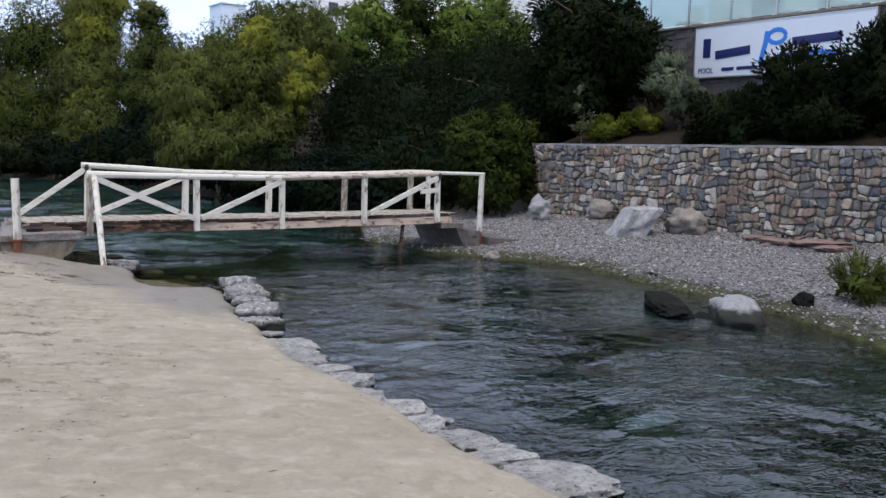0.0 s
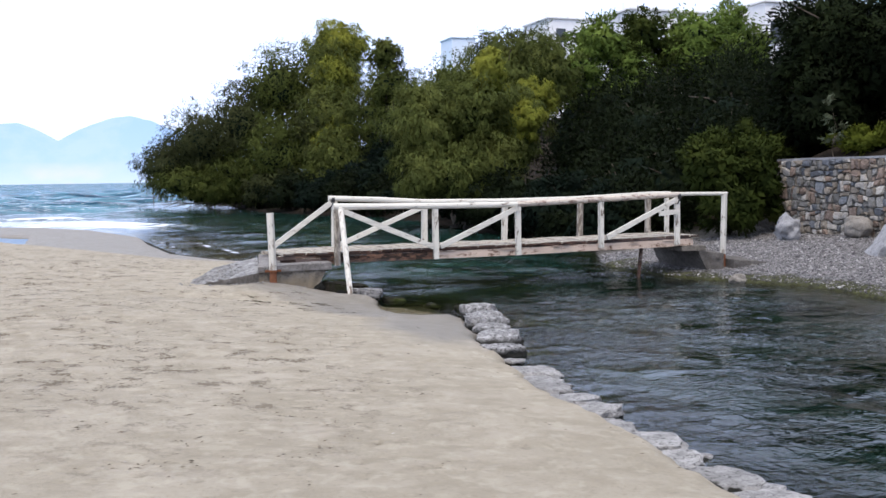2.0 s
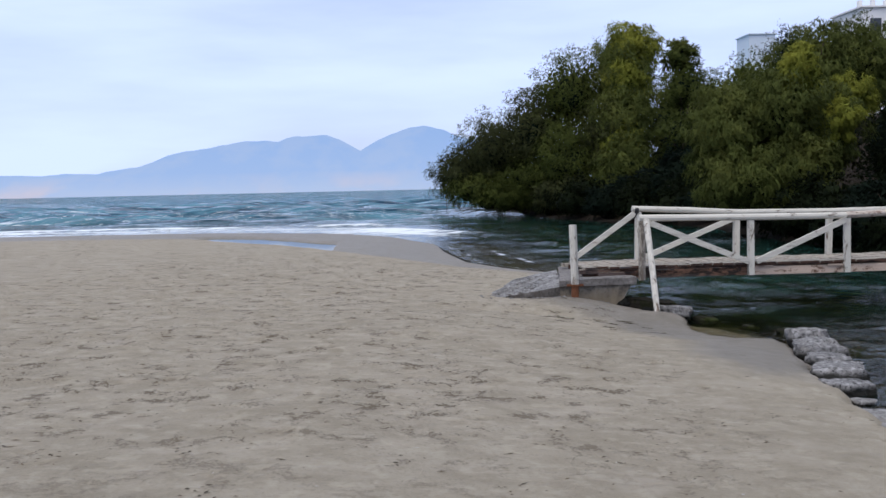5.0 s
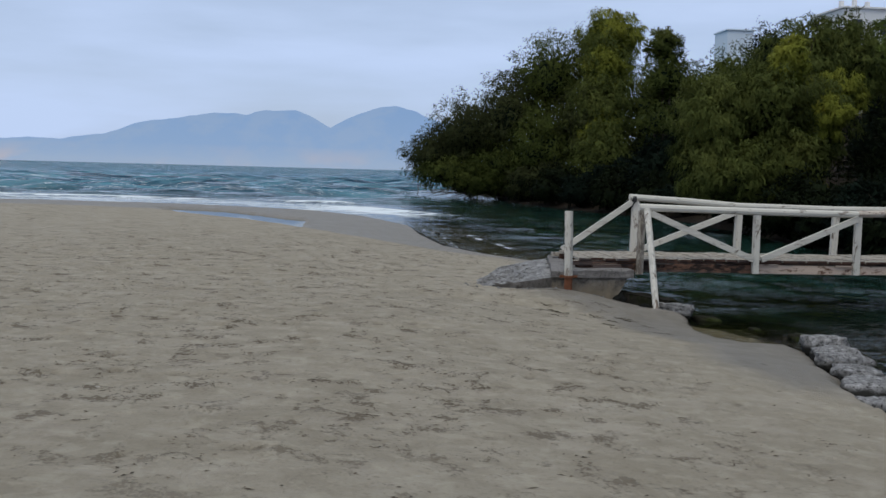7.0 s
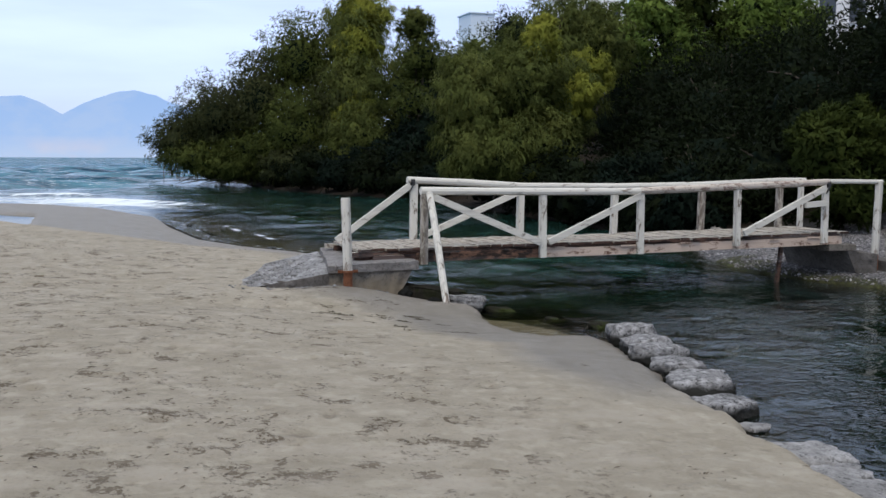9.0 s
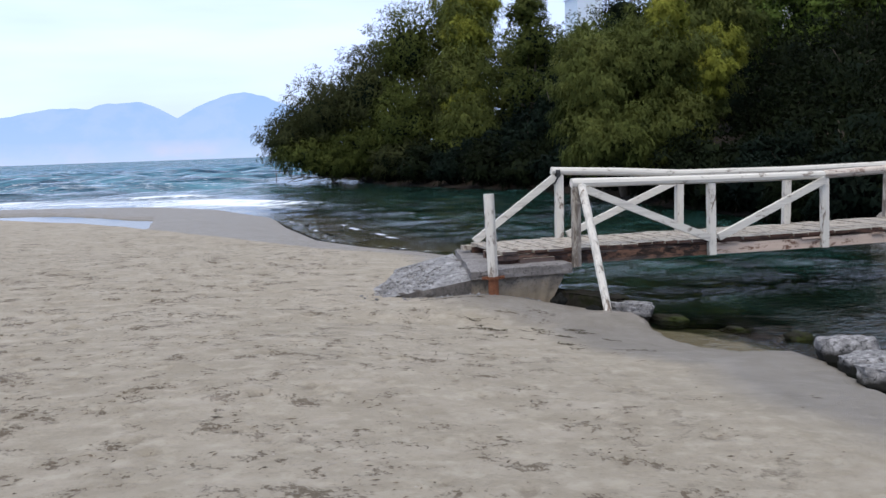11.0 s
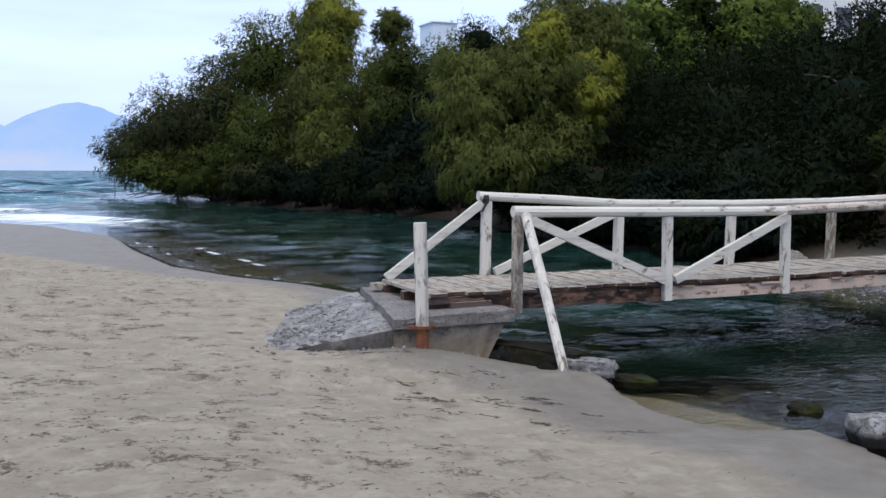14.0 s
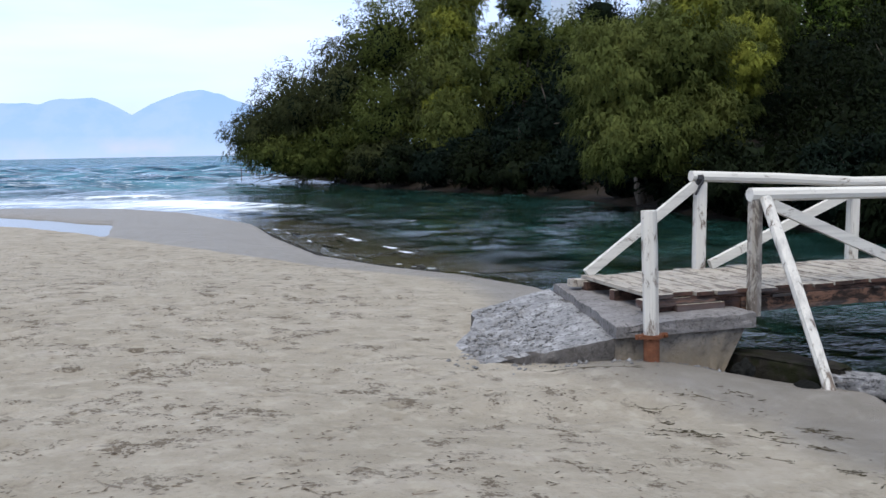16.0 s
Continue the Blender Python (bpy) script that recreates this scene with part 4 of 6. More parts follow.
# ---------------------------------------------------------------- abutments
def slab(name, corners, low, material, label, category, seed, steps=14, rough=0.018, ragged=0.8):
    """A cast block: its top is a warped quad, its sides go down to low, all with a broken edge."""
    a, b, c, d = (Vector(p) for p in corners)
    bm = bmesh.new()
    rows = []
    for j in range(steps + 1):
        row = []
        for i in range(steps + 1):
            u, v = i / steps, j / steps
            p = a.lerp(b, u).lerp(d.lerp(c, u), v)
            edge = min(u, 1 - u, v, 1 - v)
            n = noise.noise(Vector((p.x * 2.2 + seed, p.y * 2.2, seed)))
            n2 = noise.noise(Vector((p.x * 7 + seed, p.y * 7, seed + 3)))
            p = p + Vector((n * 0.05, n2 * 0.03, 0)) * (ragged if edge < 1e-6 else 0.3)
            n3 = noise.noise(Vector((p.x * 17 + seed, p.y * 17, seed + 5)))
            p.z += rough * (n + 0.6 * n2 + 0.35 * n3) - (max(0.0, 0.03 * n2 + 0.008) if edge < 1e-6 else 0.0)
            row.append(bm.verts.new(p))
        rows.append(row)
    for r0, r1 in zip(rows, rows[1:]):
        for i in range(steps):
            bm.faces.new((r0[i], r0[i + 1], r1[i + 1], r1[i]))
    rim = rows[0] + [r[-1] for r in rows[1:]] + rows[-1][-2::-1] + [r[0] for r in rows[-2:0:-1]]
    last = rim
    depth = min(v.co.z for v in rim) - low
    worn = min(1.0, depth / 0.4)
    for k in range(1, 9):
        f = k / 8
        ring = []
        for v in rim:
            n = noise.noise(Vector((v.co.x * 4 + seed, v.co.y * 4, f * 7)))
            m2 = noise.noise(Vector((v.co.x * 9 + seed, v.co.y * 9, f * 13)))
            ring.append(bm.verts.new((v.co.x + worn * (0.03 * n + 0.02 * m2), v.co.y + worn * (0.035 * n + 0.025 * m2), v.co.z + (low - v.co.z) * f)))
        for i in range(len(rim)):
            j = (i + 1) % len(rim)
            bm.faces.new((last[i], last[j], ring[j], ring[i]))
        last = ring
    return tagged(part(name, bm, material, smooth=38), label, category)


near_abutment = slab("abutment", ((-1.33, -0.29, 0.50), (-0.19, -0.28, 0.52), (-0.24, 1.45, 0.54), (-1.0, 1.58, 0.56)), -0.3, M_CONCRETE, "rough grey concrete abutment under the bridge end", "abutment", 2, 26)
for v in near_abutment.data.vertices:
    # the end towards the river is undercut
    if v.co.x > -0.6 and v.co.z < 0.55:
        v.co.x -= (0.55 - v.co.z) * 0.55 * (v.co.x + 0.6) / 0.4
cap = slab("capping", ((-1.35, -0.32, 0.562), (-0.17, -0.31, 0.587), (-0.21, 1.46, 0.602), (-1.0, 1.61, 0.622)), 0.47, M_CAP, "thin paler concrete capping with a broken edge", "slab", 21, 30, 0.011, 0.6)
cap.parent = near_abutment
del cap["category"]
ramp = slab("ramp", ((-2.50, 0.02, 0.255), (-1.24, -0.28, 0.485), (-1.00, 1.70, 0.56), (-1.75, 1.62, 0.42)), 0.0, M_RAMP, "broken pebbly concrete ramp sloping onto the sand", "ramp", 7, 48, 0.022, 2.6)
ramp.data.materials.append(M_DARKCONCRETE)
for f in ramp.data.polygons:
    # broken face towards the beach: shade below the lit top painted as darker concrete
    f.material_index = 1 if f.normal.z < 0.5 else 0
def aggregate(parent, corners, n):
    """Small stones that stand half out of worn concrete."""
    rng = np.random.default_rng(77)
    a, b, c, d = (np.array(q) for q in corners)
    # most of them where the feet have worn the lower end
    u, v = 0.03 + 0.94 * rng.beta(1.0, 2.6, (n, 1)), 0.03 + 0.94 * rng.beta(1.0, 1.5, (n, 1))
    at = (a * (1 - u) + b * u) * (1 - v) + (d * (1 - u) + c * u) * v
    base = np.array([(1, 0, 0), (-1, 0, 0), (0, 1, 0), (0, -1, 0), (0, 0, 1), (0, 0, -1)], float)
    tri = np.array([(0, 2, 4), (2, 1, 4), (1, 3, 4), (3, 0, 4), (2, 0, 5), (1, 2, 5), (3, 1, 5), (0, 3, 5)])
    size = rng.gamma(2.0, 0.005, (n, 1, 1)) + 0.005
    verts = base[None] * size * rng.uniform(0.6, 1.4, (n, 6, 1)) * np.array((1.3, 1.0, 0.8)) + at[:, None]
    faces = (tri[None] + (np.arange(n) * 6)[:, None, None]).reshape(-1, 3)
    ob = arrays("aggregate", verts.reshape(-1, 3), faces, M_BANKSTONE, parent, "pebbles set in the worn concrete", smooth=True)
    ob["kind"] = "stuff"
    return ob


aggregate(ramp, ((-2.50, 0.02, 0.255), (-1.24, -0.28, 0.485), (-1.00, 1.70, 0.56), (-1.75, 1.62, 0.42)), 520)
far_abutment = slab("abutment", ((6.98, -0.05, 0.47), (7.5, -0.15, 0.42), (7.6, 1.5, 0.46), (6.98, 1.5, 0.48)), -0.3, M_DARKCONCRETE, "cracked concrete block on the shingle under the bridge end", "abutment", 5)
for v in far_abutment.data.vertices:
    # undercut towards the river
    if v.co.x < 7.3 and v.co.z < 0.45:
        v.co.x += (0.45 - max(v.co.z, 0.0)) * 0.6 * (7.3 - v.co.x) / 0.35
slab("concrete_slab", ((6.62, -0.02, 0.575), (7.15, -0.06, 0.565), (7.15, 1.2, 0.59), (6.62, 1.2, 0.59)), 0.47, M_CONCRETE, "pale concrete slab bearing the bridge end", "slab", 9, 8)
slab("concrete_slab", ((7.6, -0.3, 0.30), (8.5, -0.2, 0.20), (8.4, 0.9, 0.25), (7.7, 0.9, 0.32)), -0.1, M_DARKCONCRETE, "low broken concrete apron lying on shingle", "slab", 11, 8)
rock("rock", (-0.22, -0.95, 0.10), (0.22, 0.18, 0.18), M_DARKROCK, "small dark wet rock at the prop's foot", seed=8)
rock("rock", (-0.42, -0.52, 0.20), (0.16, 0.14, 0.14), M_DARKROCK, "small dark wet rock by the abutment", seed=9)
for k, (wx, wy, wz, sx, sy, sz, ta) in enumerate(((0.66, -1.02, -0.01, 0.40, 0.18, 0.13, -40), (1.02, -1.75, -0.04, 0.30, 0.16, 0.11, -50), (1.22, -2.45, -0.02, 0.30, 0.20, 0.17, -35))):
    rock("rock", (wx, wy, wz), (sx, sy, sz), M_WEEDROCK, "low rock covered with green weed at the water's edge", seed=112 + k, turn=ta, rough=0.36)
rock("rock", (8.55, 5.4, 0.18), (0.5, 0.45, 0.42), M_TANSTONE, "grey-brown stone on the far bank behind the bridge", seed=17)


# ---------------------------------------------------------------- stones along the river's edge
def chunk(name, at, size, turn, seed, label, wear=0.5, material=M_BANKSTONE):
    """A block of pale stone with a worn top, broken edges and dark sides."""
    rng = random.Random(seed)
    bm = bmesh.new()
    bmesh.ops.create_cube(bm, size=1.0)
    bmesh.ops.subdivide_edges(bm, edges=bm.edges[:], cuts=11, use_grid_fill=True)
    off = Vector((seed * 5.1, seed * 2.7, seed * 1.3))
    sk = [rng.uniform(-0.14, 0.14) for _ in range(4)]
    for v in bm.verts:
        c = v.co * 2
        # between a box and a ball, so that corners are rounded but edges stay
        ball = c.normalized() * max(abs(c.x), abs(c.y), abs(c.z)) * 1.15
        c = c.lerp(ball, wear)
        n1, n2, n3, n4 = (noise.noise(c * f + off) for f in (0.9, 2.6, 6.0, 12.0))
        c += c.normalized() * (0.24 * n1 + 0.15 * n2 + 0.10 * n3 + 0.05 * n4)
        c.x, c.y = c.x + c.y * sk[0] + c.z * sk[1], c.y + c.x * sk[2] + c.z * sk[3]
        if c.z > 0.7:
            c.z = 0.7 + (c.z - 0.7) * 0.35 + 0.05 * n2
        v.co = (c.x * size[0] / 2, c.y * size[1] / 2, c.z * size[2] / 2)
    ob = part(name, bm, material, smooth=50)
    ob.matrix_basis = pose(*at, rng.uniform(-4, 4), rng.uniform(-4, 4), turn)
    return tagged(ob, label, "stone", "stones along the river's edge")


for name, at, size, turn, seed, mat, label in (
        ("ledge_rock", (-0.04, -0.40, 0.11), (1.00, 0.30, 0.36), -62, 301, M_MOSSROCK, "mossy brown ledge of rock beside the concrete abutment"),
        ("flat_rock", (0.23, -0.90, 0.12), (0.46, 0.30, 0.20), -30, 305, M_BANKBLOCK, "pale flat rock with dark sides beside the prop's foot")):
    ob = chunk(name, at, size, turn, seed, label, 0.38, mat)
    tagged(ob, label, "rock")
    ob["group"] = ""


def bank_stones():
    rng = random.Random(21)
    # the first few stand proud like lumps of cast stone
    for i, (x, y, sx, sy, sz, z) in enumerate(((1.10, -3.36, 0.44, 0.28, 0.38, 0.04), (0.99, -3.78, 0.40, 0.32, 0.28, 0.03), (0.84, -4.24, 0.48, 0.28, 0.32, 0.03), (0.67, -4.76, 0.42, 0.36, 0.27, 0.03), (0.49, -5.36, 0.52, 0.40, 0.28, 0.02), (0.27, -6.0, 0.48, 0.36, 0.25, 0.01))):
        chunk("bank_stone", (x, y, z), (sx, sy, sz), rng.uniform(-40, 25), 30 + i, "pale lumpy stone block at the river's edge, dark along its sides", 0.55, M_BANKBLOCK)
    y, i = -6.35, 0
    while y > -12.8:
        x = float(np.interp(y, [-13, -11.2, -10.2, -9.0, -7.6, -6.6, -5.0], [-0.38, -0.22, -0.26, -0.20, -0.06, 0.08, 0.46]))
        w = rng.uniform(0.26, 0.58)
        far = min(1.0, (-6.3 - y) / 3.0)
        sx, sy, sz, z = rng.uniform(0.32, 0.48), w * 0.9, rng.uniform(0.17, 0.22) - 0.04 * far, rng.uniform(-0.025, 0.01) - 0.01 * far
        big = -11.4 < y < -10.7
        if big:
            w, sx, sy, sz, z = 0.72, 0.64, 0.58, 0.17, -0.005
        if big or rng.random() > 0.10:
            chunk("bank_stone", (x + rng.uniform(-0.07, 0.07), y - w / 2, z), (sx, sy, sz), rng.uniform(-35, 30), 40 + i, "flat pale stone half buried in sand at the river's edge", 0.66)
        for _ in range(rng.randint(0, 2)):
            t = rng.uniform(0.07, 0.17)
            rock("bank_stone", (x + rng.uniform(-0.05, 0.20), y - w * rng.random(), rng.uniform(-0.01, 0.02)), (t * 1.3, t, t * 0.6), M_BANKSTONE, "small stone in the water at the river's edge", "stone", 70 + i,
                 rng.uniform(0, 180), 0, 3, 0.3, 0.5, "stones along the river's edge")
        y, i = y - w * rng.uniform(0.9, 1.1), i + 1


bank_stones()
rock("boulder", (11.15, 2.35, ground_z(11.15, 2.35) + 0.22), (0.62, 0.55, 0.60), M_BOULDER, "pale boulder on the shingle before the wall", "boulder", 171, 20, -18, rough=0.30)
leaning = chunk("boulder", (10.75, -1.12, ground_z(10.75, -1.12) + 0.24), (0.66, 0.70, 0.80), -30, 337, "large white-grey slanting boulder on the shingle", 0.34, M_BOULDER)
tagged(leaning, "large white-grey slanting boulder on the shingle", "boulder")
leaning["group"] = ""
for v in leaning.data.vertices:
    # long slanting side, overhanging on the other
    v.co.x += 0.55 * v.co.z
rock("boulder", (11.7, -1.75, ground_z(11.7, -1.75) + 0.18), (0.72, 0.9, 0.66), M_TANSTONE, "tan rounded boulder at the foot of the wall", "boulder", 73, 0, rough=0.26)
rock("boulder", (11.9, 1.05, ground_z(11.9, 1.05) + 0.22), (0.5, 0.7, 0.5), M_TANSTONE, "tan boulder leaning on the wall", "boulder", 78, 10, rough=0.17)
rock("boulder", (5.66, -7.92, 0.05), (0.66, 1.15, 0.42), M_BOULDER, "white rock standing in the shallow river", "boulder", 74, -38, 6, rough=0.16)
dark_shelf = chunk("boulder", (5.46, -6.98, 0.05), (0.42, 1.35, 0.22), -38, 175, "dark wet flat rock in the shallows", 0.5, M_DARKROCK)
tagged(dark_shelf, "dark wet flat rock in the shallows", "boulder")
dark_shelf["group"] = ""
rock("boulder", (5.36, -7.75, -0.04), (0.5, 1.2, 0.2), M_DARKROCK, "dark weedy rock shelf at the waterline", "boulder", 76, -40, flat=0.3)
rock("rock", (6.95, -7.95, ground_z(6.95, -7.95) + 0.06), (0.2, 0.3, 0.22), M_DARKROCK, "small dark block on the shingle", "rock", 77, 12, rough=0.25)
rock("rock", (7.55, -4.75, 0.03), (0.16, 0.3, 0.14), M_DARKROCK, "small dark rock at the shingle's edge", "rock", 79)
rock("rock", (6.78, -1.5, 0.05), (0.3, 0.24, 0.22), M_TANSTONE, "small stone at the shingle's edge", "rock", 80)
for k, (bx, by, s) in enumerate(((11.6, -4.2, 0.7), (11.75, -4.9, 0.9), (11.4, -5.4, 0.6), (11.85, -3.5, 0.5))):
    rock("rock", (bx, by, ground_z(bx, by) + 0.04), (s, s * 1.2, s * 0.35), M_REDROCK, "low reddish rock at the foot of the wall", "rock", 90 + k, 40 * k, rough=0.36, flat=0.2)


# ---------------------------------------------------------------- trees and shrubs
LEAF = {
    "olive": leaf_material("olive_green_leaves", (0.0198, 0.0253, 0.0066), (0.0671, 0.0858, 0.0209), (0.1320, 0.1540, 0.0374)),
    "willow": leaf_material("willow_leaves", (0.0246, 0.0325, 0.0090), (0.0862, 0.1064, 0.0280), (0.1680, 0.1848, 0.0515)),
    "shrub": leaf_material("deep_green_shrub_leaves", (0.0085, 0.0165, 0.004), (0.033, 0.047, 0.010), (0.080, 0.10, 0.021)),
    "grey": leaf_material("grey_olive_leaves", (0.0126, 0.0168, 0.0063), (0.0462, 0.0546, 0.0210), (0.0924, 0.1008, 0.0399)),
    "yellow": leaf_material("yellow_green_leaves", (0.0744, 0.0888, 0.0144), (0.2040, 0.2220, 0.0360), (0.3360, 0.3420, 0.0576)),
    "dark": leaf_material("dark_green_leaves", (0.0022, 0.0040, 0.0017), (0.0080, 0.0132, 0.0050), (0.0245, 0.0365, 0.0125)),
    "fresh": leaf_material("fresh_green_leaves", (0.034, 0.062, 0.013), (0.11, 0.165, 0.034), (0.21, 0.27, 0.06)),
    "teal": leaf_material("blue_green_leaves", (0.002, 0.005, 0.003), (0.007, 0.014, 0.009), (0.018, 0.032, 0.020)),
    "silver": leaf_material("silver_grey_leaves", (0.06, 0.068, 0.052), (0.125, 0.15, 0.095), (0.25, 0.285, 0.20)),
    "lime": leaf_material("lime_ground_cover", (0.03, 0.042, 0.006), (0.085, 0.105, 0.014), (0.17, 0.19, 0.027)),
}


def unit(v):
    return v / np.maximum(np.linalg.norm(v, axis=1, keepdims=True), 1e-6)


def foliage(rng, lobes, n, length, width, droop, per=7, clumps=20, fill=0.22, reach=0.22, lump=(0.20, 0.40)):
    """Leaves in sprigs, hung on clumps over each lobe (centre, radii, share, slot). Returns corners, faces, slots."""
    V, S, N = [], [], []
    total = sum(l[2] for l in lobes)
    for c, r, share, slot in lobes:
        c, r = np.array(c, float), np.array(r, float)
        k = int(n * share / total / per)
        m = max(6, int(clumps * r.mean()))
        d = unit(rng.normal(size=(m, 3)))
        d[:, 2] = np.where(d[:, 2] < -0.75, -d[:, 2], d[:, 2])
        centre = c + d * r * rng.uniform(0.62, 1.0, (m, 1))
        size = rng.uniform(lump[0], lump[1], m) * r.mean()
        which = rng.integers(0, m, k)
        ball = unit(rng.normal(size=(k, 3)) + np.array((0, 0, 0.35)))
        p = centre[which] + ball * size[which, None] * rng.uniform(0.5, 1.0, (k, 1)) * np.array((1, 1, 0.85))
        out = unit((p - c) / r)
        facing = unit(0.5 * out + 0.8 * ball + rng.normal(size=(k, 3)) * 0.3)
        way = unit(out * (1 - droop) + np.array((0, 0, -1.0)) * droop + rng.normal(size=(k, 3)) * 0.38)
        soft = unit(0.6 * ball + 0.9 * out + rng.normal(size=(k, 3)) * 0.2)
        L = length * per * reach * rng.uniform(0.6, 1.3, (k, 1))
        for j in range(per):
            s = (j + 0.5) / per * L
            q = p + way * s + np.array((0, 0, -1.0)) * (droop * 0.5) * s ** 2 / np.maximum(L, 0.1)
            ax = unit(way + rng.normal(size=(k, 3)) * 0.5)
            sd = unit(np.cross(ax, facing + rng.normal(size=(k, 3)) * 0.18))
            ll, ww = length * rng.uniform(0.65, 1.25, (k, 1)), width * rng.uniform(0.7, 1.25, (k, 1))
            V.append(np.stack([q - ax * ll * 0.5 + sd * ww * 0.6, q - ax * ll * 0.35 - sd * ww * 0.6, q + ax * ll * 0.6], 1))
            S.append(np.full(k, slot))
            N.append(soft)
        f = int(k * per * fill)
        if f:
            d = unit(rng.normal(size=(f, 3)))
            q = c + d * r * rng.uniform(0.15, 0.72, (f, 1))
            ax = unit(rng.normal(size=(f, 3)))
            sd = unit(np.cross(ax, rng.normal(size=(f, 3))))
            V.append(np.stack([q - ax * length + sd * width * 2.4, q - ax * length - sd * width * 2.4, q + ax * length * 1.4], 1))
            S.append(np.full(f, slot))
            N.append(d)
    V, N = np.concatenate(V), np.concatenate(N)
    # every leaf faces outwards from its clump, so that a clump shades as one soft mass
    turned = (np.cross(V[:, 1] - V[:, 0], V[:, 2] - V[:, 0]) * N).sum(1) < 0
    V[turned] = V[turned][:, ::-1]
    return V.reshape(-1, 3), np.arange(len(V) * 3).reshape(-1, 3), np.concatenate(S), np.repeat(N, 3, 0)


def tree(name, base, lobes, n, leaves, label, category="tree", length=0.16, width=0.04, droop=0.5, trunk=0.22, seed=1, clumps=20, fill=0.22, stems=1, bark=None, reach=0.22, lump=(0.20, 0.40)):
    """A trunk that forks into a limb for each lobe, and a crown of leaves."""
    rng = np.random.default_rng(seed)
    rr = random.Random(seed)
    bx, by = base
    bz = max(ground_z(bx, by), -0.15) - 0.1
    root = tagged(empty(name, (bx, by, bz)), label, category)
    local = [((c[0] - bx, c[1] - by, c[2] - bz), r, s, k) for c, r, s, k in lobes]
    low = min(c[2] for c, r, s, k in local)
    fork = Vector((rr.uniform(-0.2, 0.2), rr.uniform(-0.2, 0.2), max(0.35, low * 0.55)))
    bm = bmesh.new()
    for st in range(stems):
        foot = Vector((rr.uniform(-0.5, 0.5), rr.uniform(-0.4, 0.4), -0.1)) if stems > 1 else Vector((0, 0, -0.1))
        tube(bm, [foot, foot.lerp(fork, 0.5) + Vector((rr.uniform(-0.12, 0.12), rr.uniform(-0.12, 0.12), 0)), fork], (trunk, trunk * 0.8, trunk * 0.68), 9, 0.08, rr)
    part("trunk", bm, bark or M_BARK, root, smooth=True)
    for c, r, s, k in local:
        end = Vector(c) + Vector((rr.uniform(-0.2, 0.2) * r[0], rr.uniform(-0.2, 0.2) * r[1], 0.25 * r[2]))
        mid = fork.lerp(end, 0.5) + Vector((rr.uniform(-0.3, 0.3), rr.uniform(-0.3, 0.3), 0.1 * r[2]))
        bm = tube(bmesh.new(), [fork, fork.lerp(mid, 0.5), mid, end], (trunk * 0.6, trunk * 0.48, trunk * 0.36, trunk * 0.12), 7, 0.08, rr)
        for _ in range(6):
            t0 = fork.lerp(mid, rr.uniform(0.3, 1)) if rr.random() < 0.4 else mid.lerp(end, rr.uniform(0, 0.9))
            v = Vector((rr.gauss(0, 1), rr.gauss(0, 1), rr.gauss(0.1, 0.6))).normalized()
            t1 = t0 + Vector((v.x * r[0], v.y * r[1], v.z * r[2])) * rr.uniform(0.45, 0.85)
            tube(bm, [t0, t0.lerp(t1, 0.5) + Vector((0, 0, 0.08 * r[2])), t1], (trunk * 0.2, trunk * 0.13, trunk * 0.05), 5, 0, rr)
        part("limb", bm, bark or M_BARK, root, smooth=True)
    # Added dark cores close the gaps and paint the shade inside the crown.
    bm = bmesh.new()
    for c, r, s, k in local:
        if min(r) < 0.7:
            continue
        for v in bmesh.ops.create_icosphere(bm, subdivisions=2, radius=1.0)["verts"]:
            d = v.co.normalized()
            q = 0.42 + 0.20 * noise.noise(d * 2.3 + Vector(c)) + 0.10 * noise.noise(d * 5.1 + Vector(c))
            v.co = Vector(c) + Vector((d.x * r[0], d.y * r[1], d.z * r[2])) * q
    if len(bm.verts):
        part("inner_crown", bm, LEAF["teal"], root, "added dark core that paints the crown's inner shade", smooth=True)
        fill = min(fill, 0.17)
    else:
        bm.free()
    V, F, S, N = foliage(rng, local, n, length, width, droop, clumps=clumps, fill=fill, reach=reach, lump=lump)
    arrays("crown", V, F, [LEAF[x] for x in leaves], root, index=S, normals=N)
    return root


# trees hanging over the sea at the point
tree("tamarisk_tree", (7.4, 55.5), [((2.2, 54, 2.9), (2.75, 3, 2.2), 1.0, 0), ((4.3, 53, 4.2), (3.1, 3, 3.2), 1.3, 0), ((6.4, 51, 2.3), (2.6, 2.6, 2.2), 1.0, 1), ((3.1, 52, 1.7), (2.6, 2.2, 1.3), 0.7, 1), ((5.2, 51, 1.25), (2.6, 1.9, 1.2), 0.8, 1)],
     112000, ("grey", "olive"), "grey-olive tamarisk leaning out over the sea at the point", seed=3, length=0.125, width=0.030, stems=2, clumps=60, lump=(0.13, 0.27))
tree("tamarisk_tree", (8.8, 50), [((6.7, 51, 5.6), (2.9, 3, 3.2), 1.0, 0), ((9.3, 50.5, 7.9), (3.1, 3, 3.3), 1.2, 1), ((8.6, 48, 3.4), (3.0, 2.8, 3.0), 1.1, 1), ((10.8, 47.5, 4.6), (2.6, 2.6, 3.0), 1.0, 0), ((8.2, 46.0, 1.3), (2.6, 1.8, 1.3), 0.7, 0), ((11.0, 44.5, 1.6), (2.4, 1.8, 1.6), 0.7, 1)],
     140000, ("grey", "olive"), "broad olive-green tamarisk on the wooded bank", seed=4, length=0.125, width=0.030, clumps=60, lump=(0.13, 0.27))
